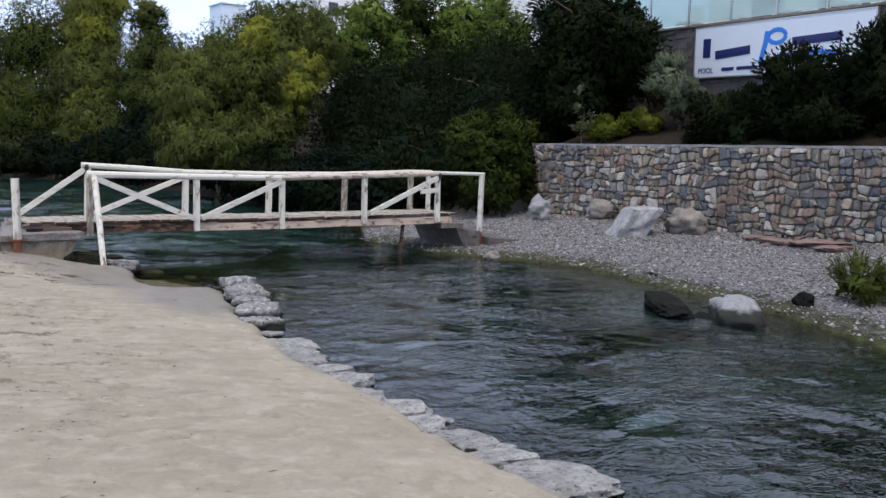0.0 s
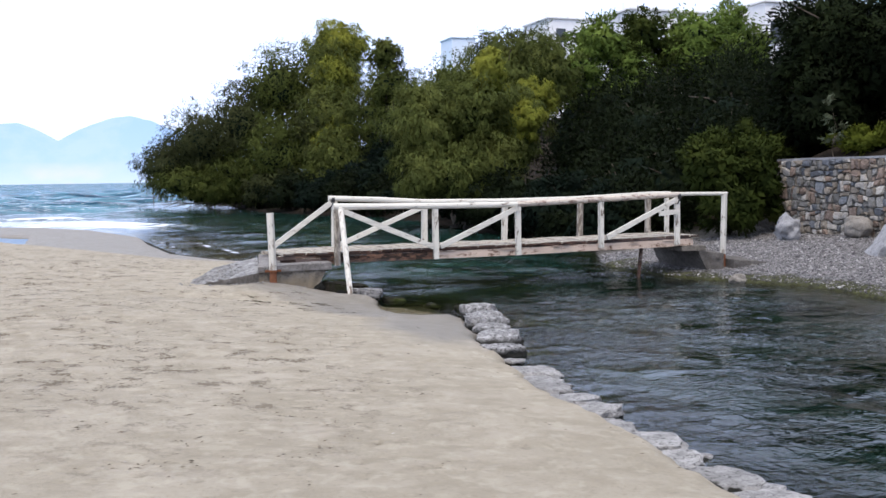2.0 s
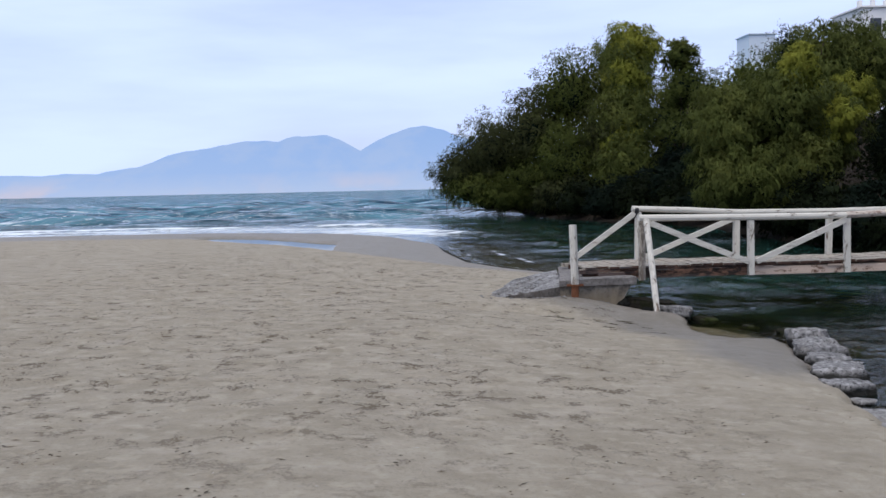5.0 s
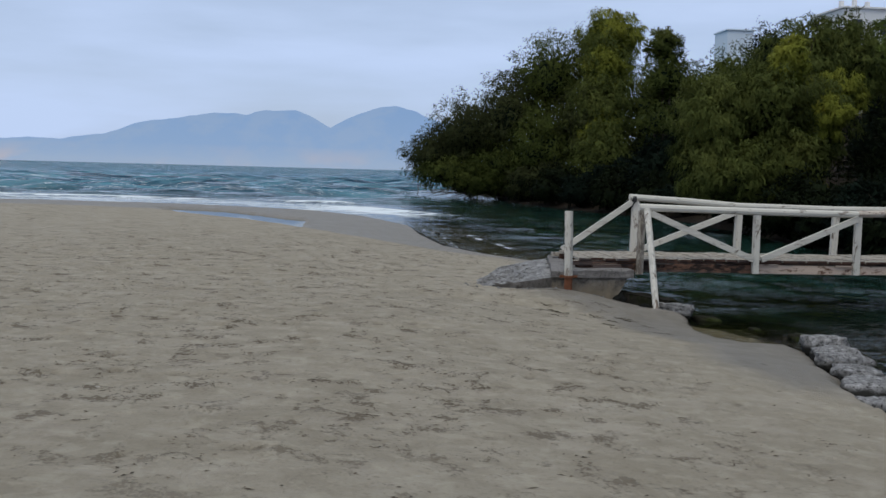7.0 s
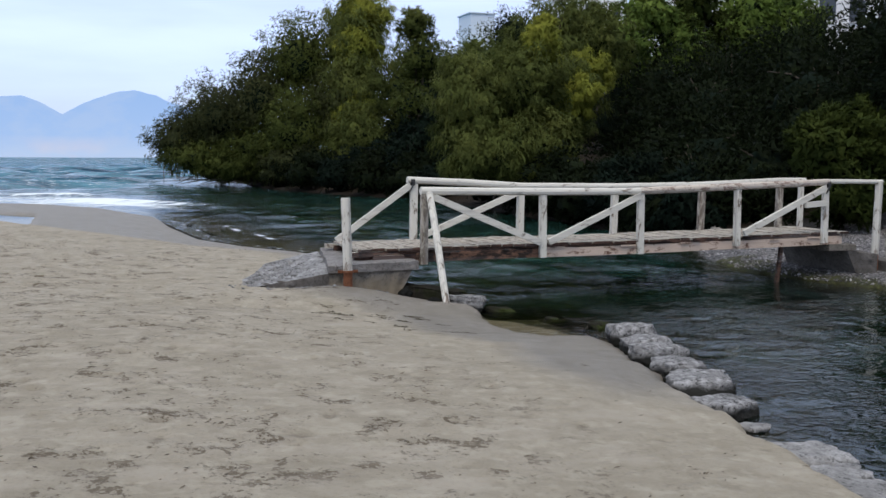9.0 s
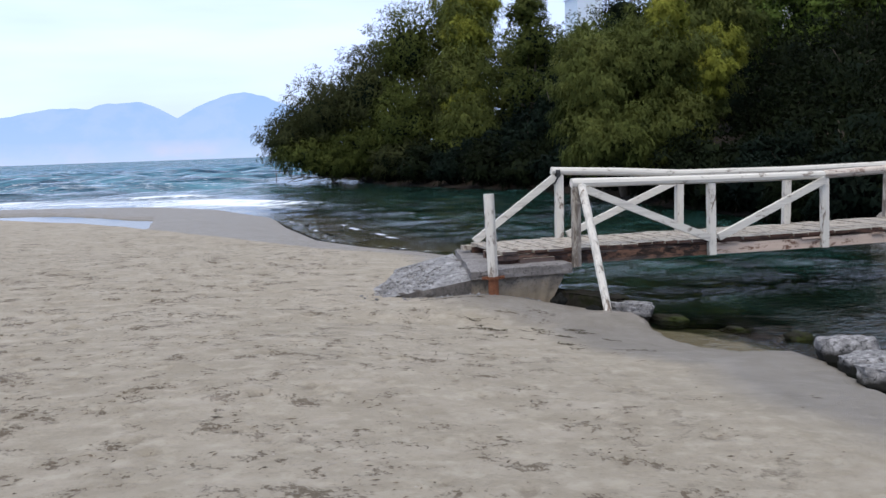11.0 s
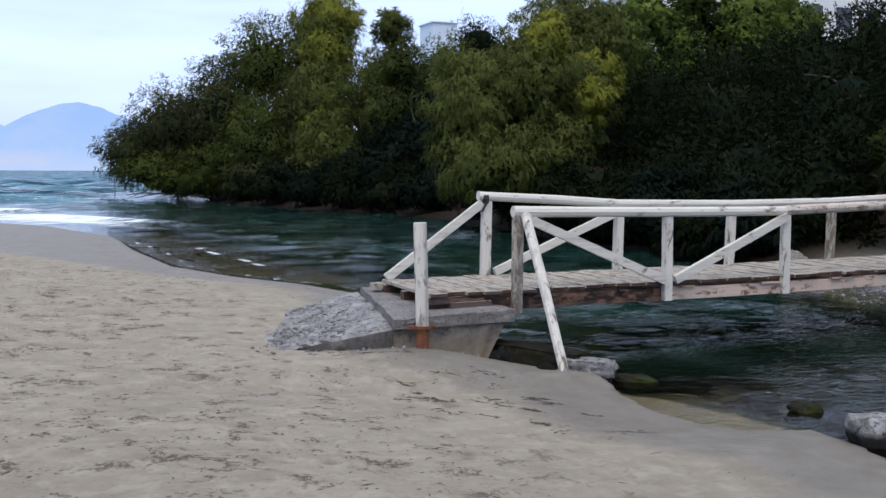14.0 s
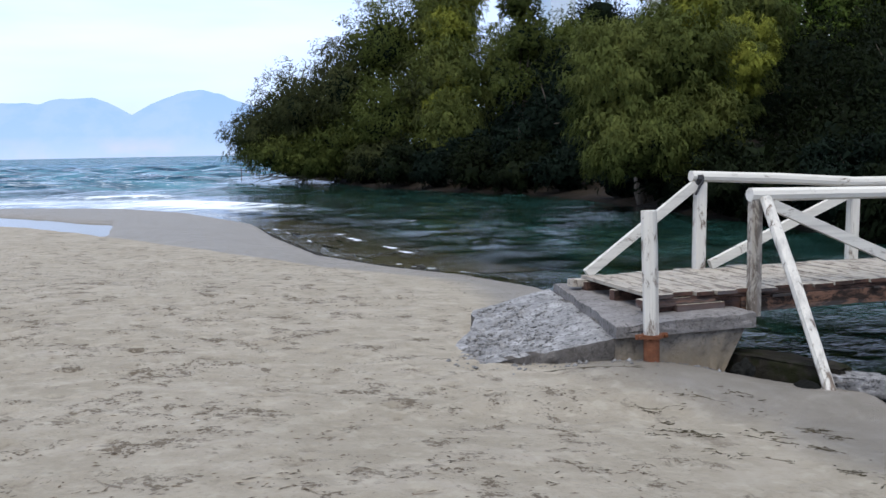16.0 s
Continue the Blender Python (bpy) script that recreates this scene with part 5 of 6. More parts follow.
tree("willow_tree", (13.4, 49), [((12.4, 49, 8.8), (2.8, 2.8, 3.3), 1.2, 0), ((13.0, 49.3, 10.8), (2.3, 2.0, 1.9), 1.1, 1), ((12.2, 47.2, 8.6), (1.7, 1.3, 1.5), 0.4, 1), ((11.8, 46.4, 5.4), (2.8, 2.6, 3.0), 1.1, 0), ((11.6, 45.0, 2.8), (2.2, 2.4, 2.4), 0.8, 0), ((11.5, 45.6, 4.6), (1.4, 1.2, 1.6), 0.4, 1), ((15.2, 47, 6.0), (2.2, 2.2, 3.2), 0.8, 0)],
     175000, ("willow", "yellow"), "tall drooping willow with a yellowing top", seed=5, length=0.125, width=0.030, droop=0.62, clumps=60, lump=(0.13, 0.27))
tree("tree", (12.3, 36.5), [((12.2, 36.2, 8.7), (0.85, 0.85, 0.95), 1.0, 0), ((12.5, 36.0, 7.0), (1.3, 1.2, 1.5), 1.0, 1), ((12.3, 36.4, 4.8), (1.4, 1.3, 1.6), 0.8, 1)],
     30000, ("willow", "olive"), "slender thin-crowned tree behind the willows", seed=6, length=0.11, width=0.034, droop=0.3, fill=0.08, clumps=40)
# Lower lobes take the dark leaves to paint the shaded gap between the crowns.
tree("willow_tree", (18.0, 48), [((17.2, 48, 6.6), (2.6, 2.4, 2.8), 1.0, 0), ((19.8, 47, 6.9), (2.6, 2.4, 2.5), 1.0, 0), ((17.5, 46, 4.0), (2.8, 2.4, 2.8), 1.0, 1), ((16.4, 43, 2.6), (2.4, 2.2, 2.4), 1.0, 1)],
     52000, ("olive", "dark"), "olive-green willow on the slope", seed=16, length=0.14, width=0.036, droop=0.55, clumps=50, lump=(0.14, 0.30))
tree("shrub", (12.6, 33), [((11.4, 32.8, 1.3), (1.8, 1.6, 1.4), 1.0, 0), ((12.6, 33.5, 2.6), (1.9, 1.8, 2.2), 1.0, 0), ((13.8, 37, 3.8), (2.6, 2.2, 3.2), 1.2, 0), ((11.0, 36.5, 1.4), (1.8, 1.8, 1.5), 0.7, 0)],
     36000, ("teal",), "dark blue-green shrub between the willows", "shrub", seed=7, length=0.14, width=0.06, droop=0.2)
# large willow over the river
tree("willow_tree", (10.4, 20.8), [((8.0, 18.3, 3.54), (1.56, 1.64, 1.89), 1.1, 0), ((9.9, 18.5, 4.20), (1.89, 1.80, 1.72), 1.2, 0), ((11.9, 19.1, 4.20), (1.72, 1.48, 1.39), 1.0, 0), ((8.5, 17.3, 1.90), (1.89, 1.48, 1.31), 1.0, 0),
                               ((10.3, 18.0, 2.23), (1.80, 1.48, 1.56), 1.0, 0), ((11.7, 18.7, 2.97), (1.23, 1.23, 1.31), 0.7, 0), ((13.0, 19.3, 4.85), (0.98, 0.98, 0.98), 0.4, 1)],
     235000, ("willow", "yellow"), "broad drooping willow overhanging the river", seed=8, length=0.085, width=0.021, droop=0.66, clumps=75, lump=(0.13, 0.27))
tree("willow_tree", (13.0, 22.0), [((10.7, 18.2, 5.7), (0.65, 0.75, 1.05), 0.5, 1), ((11.1, 19.3, 4.9), (1.1, 1.05, 1.0), 0.5, 1), ((11.9, 18.2, 4.0), (1.05, 1.0, 0.95), 0.7, 1), ((12.9, 21.9, 5.92), (1.89, 1.80, 2.05), 1.2, 0), ((14.9, 22.3, 6.33), (1.80, 1.80, 2.05), 1.0, 0)],
     110000, ("willow", "yellow"), "willow with bright yellow-green sprays behind the river", seed=9, length=0.10, width=0.026, droop=0.6, clumps=60, lump=(0.13, 0.28))
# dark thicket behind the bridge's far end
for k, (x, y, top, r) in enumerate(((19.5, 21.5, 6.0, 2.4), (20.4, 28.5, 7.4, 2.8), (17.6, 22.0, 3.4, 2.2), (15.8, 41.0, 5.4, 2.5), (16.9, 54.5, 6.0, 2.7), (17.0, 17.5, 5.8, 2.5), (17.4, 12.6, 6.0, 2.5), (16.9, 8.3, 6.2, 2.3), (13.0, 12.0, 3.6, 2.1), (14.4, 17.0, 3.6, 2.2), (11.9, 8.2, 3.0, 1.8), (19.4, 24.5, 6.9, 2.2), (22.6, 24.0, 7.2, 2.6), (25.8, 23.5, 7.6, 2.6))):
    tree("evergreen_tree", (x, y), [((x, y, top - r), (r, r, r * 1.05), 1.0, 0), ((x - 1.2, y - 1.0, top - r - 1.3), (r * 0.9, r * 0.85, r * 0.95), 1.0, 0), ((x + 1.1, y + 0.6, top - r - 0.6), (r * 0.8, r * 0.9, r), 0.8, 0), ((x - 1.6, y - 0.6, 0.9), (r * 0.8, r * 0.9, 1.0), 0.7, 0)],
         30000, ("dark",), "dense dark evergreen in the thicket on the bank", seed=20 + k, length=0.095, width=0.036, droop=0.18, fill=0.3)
for k, (x, y, top, r, kind) in enumerate(((20.3, 27, 9.9, 1.5, "fresh"), (23.3, 27.5, 10.3, 1.3, "shrub"), (26.6, 28, 10.9, 1.9, "fresh"), (30.4, 30, 11.4, 1.6, "fresh"), (42.2, 89.6, 19.3, 3.2, "dark"), (25.4, 59, 12.0, 2.4, "olive"), (31.5, 61, 12.2, 2.4, "dark"), (24.0, 21, 8.0, 2.6, "dark"), (23.0, 14, 8.0, 2.6, "dark"), (33, 26, 10.2, 2.6, "dark"), (22.5, 44, 8.6, 2.8, "dark"))):
    tree("tree", (x, y), [((x, y, top - r), (r, r, r), 1.0, 0), ((x - 1.4, y - 0.7, top - r - 1.5), (r * 0.8, r * 0.8, r * 0.9), 0.8, 0), ((x + 1.5, y - 0.3, top - r - 1.2), (r * 0.85, r * 0.8, r * 0.9), 0.8, 0), ((x + 0.3, y - 0.5, top - r - 3.0), (r * 1.25, r, r * 1.2), 0.9, 0)],
         23000, (kind,), "leafy tree on the slope below the white houses" if kind == "fresh" else "dark leafy tree on the slope", seed=40 + k, length=0.13, width=0.055, droop=0.25)
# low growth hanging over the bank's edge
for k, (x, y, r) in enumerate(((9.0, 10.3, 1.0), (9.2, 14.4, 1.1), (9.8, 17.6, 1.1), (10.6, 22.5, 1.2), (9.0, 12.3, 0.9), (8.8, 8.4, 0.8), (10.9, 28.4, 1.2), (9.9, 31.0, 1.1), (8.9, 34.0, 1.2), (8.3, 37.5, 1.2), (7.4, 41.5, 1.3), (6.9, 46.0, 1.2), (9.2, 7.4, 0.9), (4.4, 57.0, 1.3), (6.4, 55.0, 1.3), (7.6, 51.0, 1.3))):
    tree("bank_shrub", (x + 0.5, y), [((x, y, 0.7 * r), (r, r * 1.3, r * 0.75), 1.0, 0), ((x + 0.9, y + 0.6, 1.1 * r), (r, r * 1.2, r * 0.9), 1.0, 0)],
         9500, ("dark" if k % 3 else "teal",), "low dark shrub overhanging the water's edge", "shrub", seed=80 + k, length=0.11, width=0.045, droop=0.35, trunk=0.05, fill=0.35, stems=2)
# shrub by the bridge's far end
tree("shrub", (11.4, 4.7), [((10.7, 4.6, 1.9), (0.95, 1.0, 0.95), 1.0, 0), ((11.9, 4.5, 1.75), (0.95, 0.9, 1.0), 1.0, 0), ((11.2, 4.2, 1.1), (1.0, 0.75, 0.75), 0.8, 0), ((12.5, 5.2, 2.3), (0.9, 0.9, 0.9), 0.7, 0)],
     60000, ("shrub",), "leafy green shrub at the end of the stone wall", "shrub", seed=60, length=0.085, width=0.035, droop=0.15, trunk=0.06, stems=3)
# garden above the wall
tree("evergreen_tree", (15.0, 5.2), [((14.8, 5.0, 5.2), (1.7, 1.7, 1.8), 1.2, 0), ((14.2, 4.6, 3.5), (1.3, 1.4, 1.4), 1.0, 0), ((15.6, 6.2, 4.2), (1.8, 1.6, 1.9), 1.0, 0), ((15.2, 3.7, 4.5), (1.1, 1.1, 1.5), 0.7, 0)],
     76000, ("dark",), "dense dark evergreen tree in the garden above the wall", seed=61, length=0.09, width=0.04, droop=0.2, fill=0.3)
tree("shrub", (14.4, 1.2), [((14.3, 1.3, 3.8), (0.6, 0.75, 0.65), 1.0, 0), ((14.3, 0.9, 3.3), (0.5, 0.6, 0.55), 0.7, 0)],
     22000, ("silver",), "silvery olive shrub on the garden slope", "shrub", seed=62, length=0.085, width=0.022, droop=-0.25, trunk=0.05, fill=0.1, stems=3)
tree("shrub", (14.0, -2.4), [((13.9, -0.9, 2.8), (0.9, 1.1, 0.75), 1.0, 0), ((14.0, -2.6, 3.2), (1.0, 1.4, 1.0), 1.2, 0), ((14.1, -4.4, 3.5), (1.0, 1.4, 1.15), 1.2, 0), ((13.4, -3.4, 2.7), (0.7, 1.6, 0.55), 0.8, 0), ((13.9, -6.2, 3.5), (1.0, 1.3, 1.2), 0.9, 0), ((13.5, -1.2, 2.6), (0.6, 1.2, 0.5), 0.7, 0)],
     95000, ("dark",), "long dark shrub spilling over the top of the wall", "shrub", seed=63, length=0.08, width=0.03, droop=0.15, trunk=0.07, fill=0.3, stems=3)
tree("ground_cover", (13.6, 2.3), [((13.5, 2.5, 2.62), (0.6, 0.9, 0.30), 1.0, 0), ((13.9, 1.7, 2.85), (0.5, 0.7, 0.28), 0.8, 0)],
     12000, ("lime",), "yellow-green ground cover on the garden slope", "plant", seed=64, length=0.05, width=0.024, droop=-0.3, trunk=0.015, fill=0.3, stems=3)
tree("sapling", (12.85, 2.95), [((12.85, 2.95, 3.35), (0.16, 0.16, 0.35), 1.0, 0), ((12.88, 2.85, 2.75), (0.3, 0.3, 0.32), 1.0, 0)],
     700, ("silver",), "thin grey-green sapling on top of the wall", "plant", seed=65, length=0.08, width=0.035, droop=0.1, trunk=0.016, fill=0.0)
tree("grass_clump", (7.6, -8.4), [((7.5, -8.35, 0.36), (0.28, 0.40, 0.20), 1.0, 0), ((7.8, -8.75, 0.40), (0.32, 0.42, 0.24), 1.0, 0)],
     4000, ("olive",), "tufted olive-green plants on the shingle bank", "plant", seed=66, length=0.13, width=0.012, droop=-0.5, trunk=0.01, fill=0.05, stems=3)


# bare branches dipping into the sea under the point
def sea_branches():
    rr = random.Random(9)
    root = tagged(empty("fallen_branches", (4.4, 56, 0.0)), "bleached bare branches dipping into the sea under the trees", "branches")
    for k in range(9):
        p = Vector((rr.uniform(-0.5, 2.0), rr.uniform(-1.5, 1.5), rr.uniform(0.3, 0.9)))
        q = Vector((p.x - rr.uniform(1.2, 3.4), p.y + rr.uniform(-1, 1), rr.uniform(-0.2, 0.45)))
        bm = tube(bmesh.new(), [p, p.lerp(q, 0.5) + Vector((0, 0, rr.uniform(-0.25, 0.15))), q], (0.06, 0.045, 0.02), 6, 0.1, rr)
        for _ in range(4):
            a = p.lerp(q, rr.uniform(0.3, 0.95))
            tube(bm, [a, a + Vector((rr.uniform(-0.6, 0.1), rr.uniform(-0.4, 0.4), rr.uniform(-0.4, 0.3)))], (0.025, 0.008), 5, 0, rr)
        part("branch", bm, M_DEADTWIG, root, smooth=True)


sea_branches()
bm_stake = tube(bmesh.new(), [(0, 0, -1.2), (0.05, 0, 0.4), (0.02, 0, 1.5)], (0.035, 0.03, 0.022), 6)
stake = part("stake", bm_stake, M_DARKWOOD)
stake.location = (1.4, 62, 0)
tagged(stake, "thin dark stake standing in the sea", "stake")


# ---------------------------------------------------------------- stone retaining wall
M_WALLSTONE = [stone_material("wall_stone_grey", (0.05, 0.048, 0.045), (0.19, 0.184, 0.172), (0.42, 0.41, 0.385), 13, vary=0.75),
               stone_material("wall_stone_tan", (0.07, 0.056, 0.042), (0.25, 0.212, 0.168), (0.50, 0.445, 0.37), 13, vary=0.6),
               stone_material("wall_stone_red", (0.07, 0.045, 0.034), (0.22, 0.162, 0.128), (0.45, 0.355, 0.295), 13, vary=0.6),
               stone_material("wall_stone_blue", (0.035, 0.038, 0.043), (0.115, 0.125, 0.142), (0.28, 0.30, 0.33), 13, vary=0.7),
               stone_material("wall_stone_pale", (0.14, 0.127, 0.11), (0.38, 0.355, 0.32), (0.62, 0.59, 0.54), 13, vary=0.25)]


def stone_face(bm, poly, proud, rng):
    """One wall stone: a rounded lump whose outline is the polygon (in wall metres along y and z)."""
    n = len(poly)
    cy, cz = sum(q[0] for q in poly) / n, sum(q[1] for q in poly) / n
    cut, gap = rng.uniform(0.16, 0.40), rng.uniform(0.07, 0.19)
    pts = []
    for i in range(n):
        (ay, az), (by, bz) = poly[i], poly[(i + 1) % n]
        for t in (cut, 1 - cut):
            y, z = ay + (by - ay) * t, az + (bz - az) * t
            g = gap + rng.uniform(-0.07, 0.09)
            pts.append((y + (cy - y) * g, z + (cz - z) * g))
    n = len(pts)
    slope, lean = rng.uniform(-0.22, 0.22), rng.uniform(-0.22, 0.22)
    back = [bm.verts.new((0.05, y, z)) for y, z in pts]
    mid = [bm.verts.new((-proud * 0.45, y, z)) for y, z in pts]
    face = [bm.verts.new((-proud * 0.9 + (y - cy) * slope + (z - cz) * lean + rng.uniform(-0.007, 0.007), cy + (y - cy) * 0.87, cz + (z - cz) * 0.87)) for y, z in pts]
    for a, b in ((back, mid), (mid, face)):
        for i in range(n):
            k = (i + 1) % n
            bm.faces.new((a[i], a[k], b[k], b[i]))
    c = bm.verts.new((-proud - rng.uniform(0.0, 0.012), cy + rng.uniform(-0.03, 0.03), cz + rng.uniform(-0.03, 0.03)))
    for i in range(n):
        bm.faces.new((face[i], face[(i + 1) % n], c))


def rubble(y0, y1, z0, z1, rng):
    """Stone outlines that fill a wall's face: blocks in short broken courses, many split into smaller stones."""
    cells = []

    def bend(p):
        # one smooth warp for every corner keeps neighbours together and courses crooked
        v = Vector((p[0] * 1.9, p[1] * 1.9, 4.0))
        edge = min(1.0, (z1 - p[1]) * 6, (p[1] - z0) * 6)
        a = noise.noise(v) * 0.09 + noise.noise(v * 3.1) * 0.05
        b = noise.noise(v + Vector((9, 3, 1))) * 0.10 + noise.noise(v * 3.3 + Vector((2, 7, 5))) * 0.05
        return (p[0] + a, p[1] + b * max(0.0, edge))

    def lerp(a, b, t):
        return (a[0] + (b[0] - a[0]) * t, a[1] + (b[1] - a[1]) * t)

    def split(q, depth):
        w, h = abs(q[1][0] - q[0][0]), abs(q[3][1] - q[0][1])
        tip = rng.uniform(-0.12, 0.12)
        if depth and h > 0.20 and (rng.random() < 0.45 or h > 0.30):
            t = rng.uniform(0.32, 0.68)
            a, b = lerp(q[0], q[3], t + tip), lerp(q[1], q[2], t - tip)
            split([q[0], q[1], b, a], depth - 1)
            split([a, b, q[2], q[3]], depth - 1)
        elif depth and w > 0.20 and (rng.random() < 0.65 or w > 0.32):
            t = rng.uniform(0.3, 0.7)
            a, b = lerp(q[0], q[1], t + tip), lerp(q[3], q[2], t - tip)
            split([q[0], a, b, q[3]], depth - 1)
            split([a, q[1], q[2], b], depth - 1)
        else:
            c = (sum(p[0] for p in q) / 4, sum(p[1] for p in q) / 4)
            out = []
            for m, p in enumerate(q):
                nxt = q[(m + 1) % 4]
                out += [bend(p), bend(lerp(p, nxt, rng.uniform(0.35, 0.65)))]
            cells.append((c, out))

    y = y0
    while y < y1 - 0.02:
        ye = y + rng.uniform(0.8, 1.7)
        ye = y1 if y1 - ye < 0.6 else ye
        z = z0
        while z < z1 - 0.02:
            h = rng.uniform(0.16, 0.34)
            zt = z1 if z1 - z - h < 0.13 else z + h
            x = y
            while x < ye - 0.01:
                w = rng.uniform(0.18, 0.46)
                xe = ye if ye - x - w < 0.14 else x + w
                split([(x, z), (xe, z), (xe, zt), (x, zt)], 2)
                x = xe
            z = zt
        y = ye
    return cells


def build_wall():
    rng = random.Random(33)
    low, top = 0.0, WALL_TOP
    y0, y1 = -15.0, WALL_END
    bm = beam(bmesh.new(), (WALL_X + WALL_T / 2, y0, (low + top) / 2 - 0.03), (WALL_X + WALL_T / 2, y1, (low + top) / 2 - 0.03), WALL_T + 0.016, top - low - 0.02, bevel=0.02)
    wall = tagged(part("wall_retaining", bm, M_MORTAR), "rubble retaining wall of grey, tan and reddish stones", "wall", kind="structure")
    cap = beam(bmesh.new(), (WALL_X + WALL_T / 2 - 0.02, y0, top + 0.012), (WALL_X + WALL_T / 2 - 0.02, y1, top + 0.012), WALL_T + 0.02, 0.05, bevel=0.012, wobble=0.006, rng=rng)
    part("capping", cap, M_BOULDER, wall, "thin pale mortar capping")
    near, far = [], []
    for (sy, sz), poly in rubble(y0, y1, low, top - 0.01, rng):
        (near if -5.6 < sy < 4.5 and sz > 0.42 and len(near) < 300 else far).append(((sy, sz), poly))

    def pick(sy, sz):
        # reddish and tan stones gather low and towards the garden's far end, blue-grey ones above
        red = noise.noise(Vector((sy * 0.7, sz * 1.3, 5.0))) + (0.25 if sy < -2.5 else 0.0) - (sz - 1.2) * 0.15
        return rng.choices(M_WALLSTONE, (3, 3.2, max(0.6, 2.2 + 3.8 * red), max(0.4, 1.4 - 3.2 * red), 1.9))[0]

    rest = {}
    for k, ((sy, sz), poly) in enumerate(near + far):
        mt = pick(sy, sz)
        if k < len(near):
            b = bmesh.new()
            stone_face(b, poly, rng.uniform(0.03, 0.10), rng)
            part("stone", b, mt, wall, smooth=24).location = (WALL_X, 0, 0)
        else:
            stone_face(rest.setdefault(mt.name, (mt, bmesh.new()))[1], poly, rng.uniform(0.03, 0.09), rng)
    for mt, b in rest.values():
        st = part("stones", b, mt, wall, smooth=24)
        st.location = (WALL_X, 0, 0)
        st["kind"] = "stuff"
    return wall


# ---------------------------------------------------------------- terrace with the sign
M_TERRACE = stone_material("dark_cladding_stone", (0.05, 0.047, 0.05), (0.11, 0.10, 0.105), (0.19, 0.18, 0.18), 6)
M_WHITE = plain("white_render", (0.72, 0.72, 0.72), 0.7, 0.3, vary=0.12, scale=2)
M_BLUEWHITE = plain("pale_blue_white_render", (0.62, 0.70, 0.78), 0.7, 0.3, vary=0.1, scale=2)
M_BOARD = plain("white_sign_board", (0.60, 0.66, 0.74), 0.45, 0.4, vary=0.06, scale=3)
M_NAVY = plain("navy_sign_paint", (0.008, 0.015, 0.10), 0.5, vary=0.1)
M_SKYBLUE = plain("bright_blue_sign_paint", (0.02, 0.18, 0.62), 0.5, vary=0.1)
M_STEEL = plain("grey_steel", (0.42, 0.44, 0.46), 0.35, 0.5, 0.8, vary=0.1)
M_WINDOW = plain("dark_window", (0.03, 0.035, 0.04), 0.15, 0.5, vary=0.1)


def glass_material():
    m = Mat("pale_green_glass")
    t = m.n.new("ShaderNodeBsdfTransparent")
    t.inputs["Color"].default_value = (0.72, 0.84, 0.82, 1)
    m.bsdf.inputs["Base Color"].default_value = (0.55, 0.68, 0.68, 1)
    m.bsdf.inputs["Roughness"].default_value = 0.05
    mx = m.n.new("ShaderNodeMixShader")
    mx.inputs[0].default_value = 0.45
    m.l.new(t.outputs[0], mx.inputs[1])
    m.l.new(m.bsdf.outputs[0], mx.inputs[2])
    m.l.new(mx.outputs[0], m.n["Material Output"].inputs["Surface"])
    return m.m


M_GLASS = glass_material()


def box(bm, a, b, bevel=0.0):
    v = [bm.verts.new((x, y, z)) for x in (a[0], b[0]) for y in (a[1], b[1]) for z in (a[2], b[2])]
    for f in ((0, 1, 3, 2), (4, 6, 7, 5), (0, 4, 5, 1), (2, 3, 7, 6), (0, 2, 6, 4), (1, 5, 7, 3)):
        bm.faces.new([v[i] for i in f])
    if bevel:
        bmesh.ops.bevel(bm, geom=list(bm.edges), offset=bevel, segments=1, affect="EDGES")
    return bm


def build_terrace():
    rng = random.Random(44)
    root = tagged(empty("terrace", (17.0, -2.0, 3.0)), "dark stone terrace with a glass railing above the garden", "terrace")
    off = Vector((17.0, -2.0, 3.0))

    def add(name, bm, mat, parent=None, label=""):
        ob = part(name, bm, mat, parent or root, label)
        if parent is None:
            ob.location = -off
        return ob

    def top(y):
        return 5.62 - 0.006 * y

    add("wall", box(bmesh.new(), (17.12, -16, 2.4), (30, 6.4, 5.55)), M_TERRACE)
    z = 3.3
    while z < 5.55:
        y = 6.4
        h = min(0.12 + rng.random() * 0.05, 5.58 - z)
        b = bmesh.new()
        while y > -9:
            w = rng.uniform(0.2, 0.5)
            d = rng.uniform(0.0, 0.035)
            box(b, (17.08 - d, y - w + 0.008, z + 0.006), (17.15, y, z + h))
            y -= w
        course = part("stone_course", b, M_TERRACE, root)
        course.location = -off
        z += h
    add("coping", box(bmesh.new(), (17.0, -16, 5.58), (17.4, 6.45, 5.65), 0.01), M_CONCRETE, label="grey concrete coping")
    y = 6.3
    while y > -9:
        add("glass_panel", box(bmesh.new(), (17.18, y - 1.42, 5.70), (17.195, y - 0.04, 6.72)), M_GLASS, label="pale green glass railing panel")
        add("railing_post", box(bmesh.new(), (17.16, y - 0.025, 5.62), (17.22, y + 0.025, 6.78), 0.004), M_STEEL)
        y -= 1.46
    # pale furniture and blinds behind the glass
    add("back_wall", box(bmesh.new(), (21.0, -16, 5.6), (21.3, 6.0, 9.2)), M_WHITE, label="white rendered house wall")
    for k in range(5):
        yy = 4.5 - k * 2.6
        add("window", box(bmesh.new(), (20.96, yy - 1.6, 5.9), (21.02, yy, 8.1)), M_WINDOW)
    return root


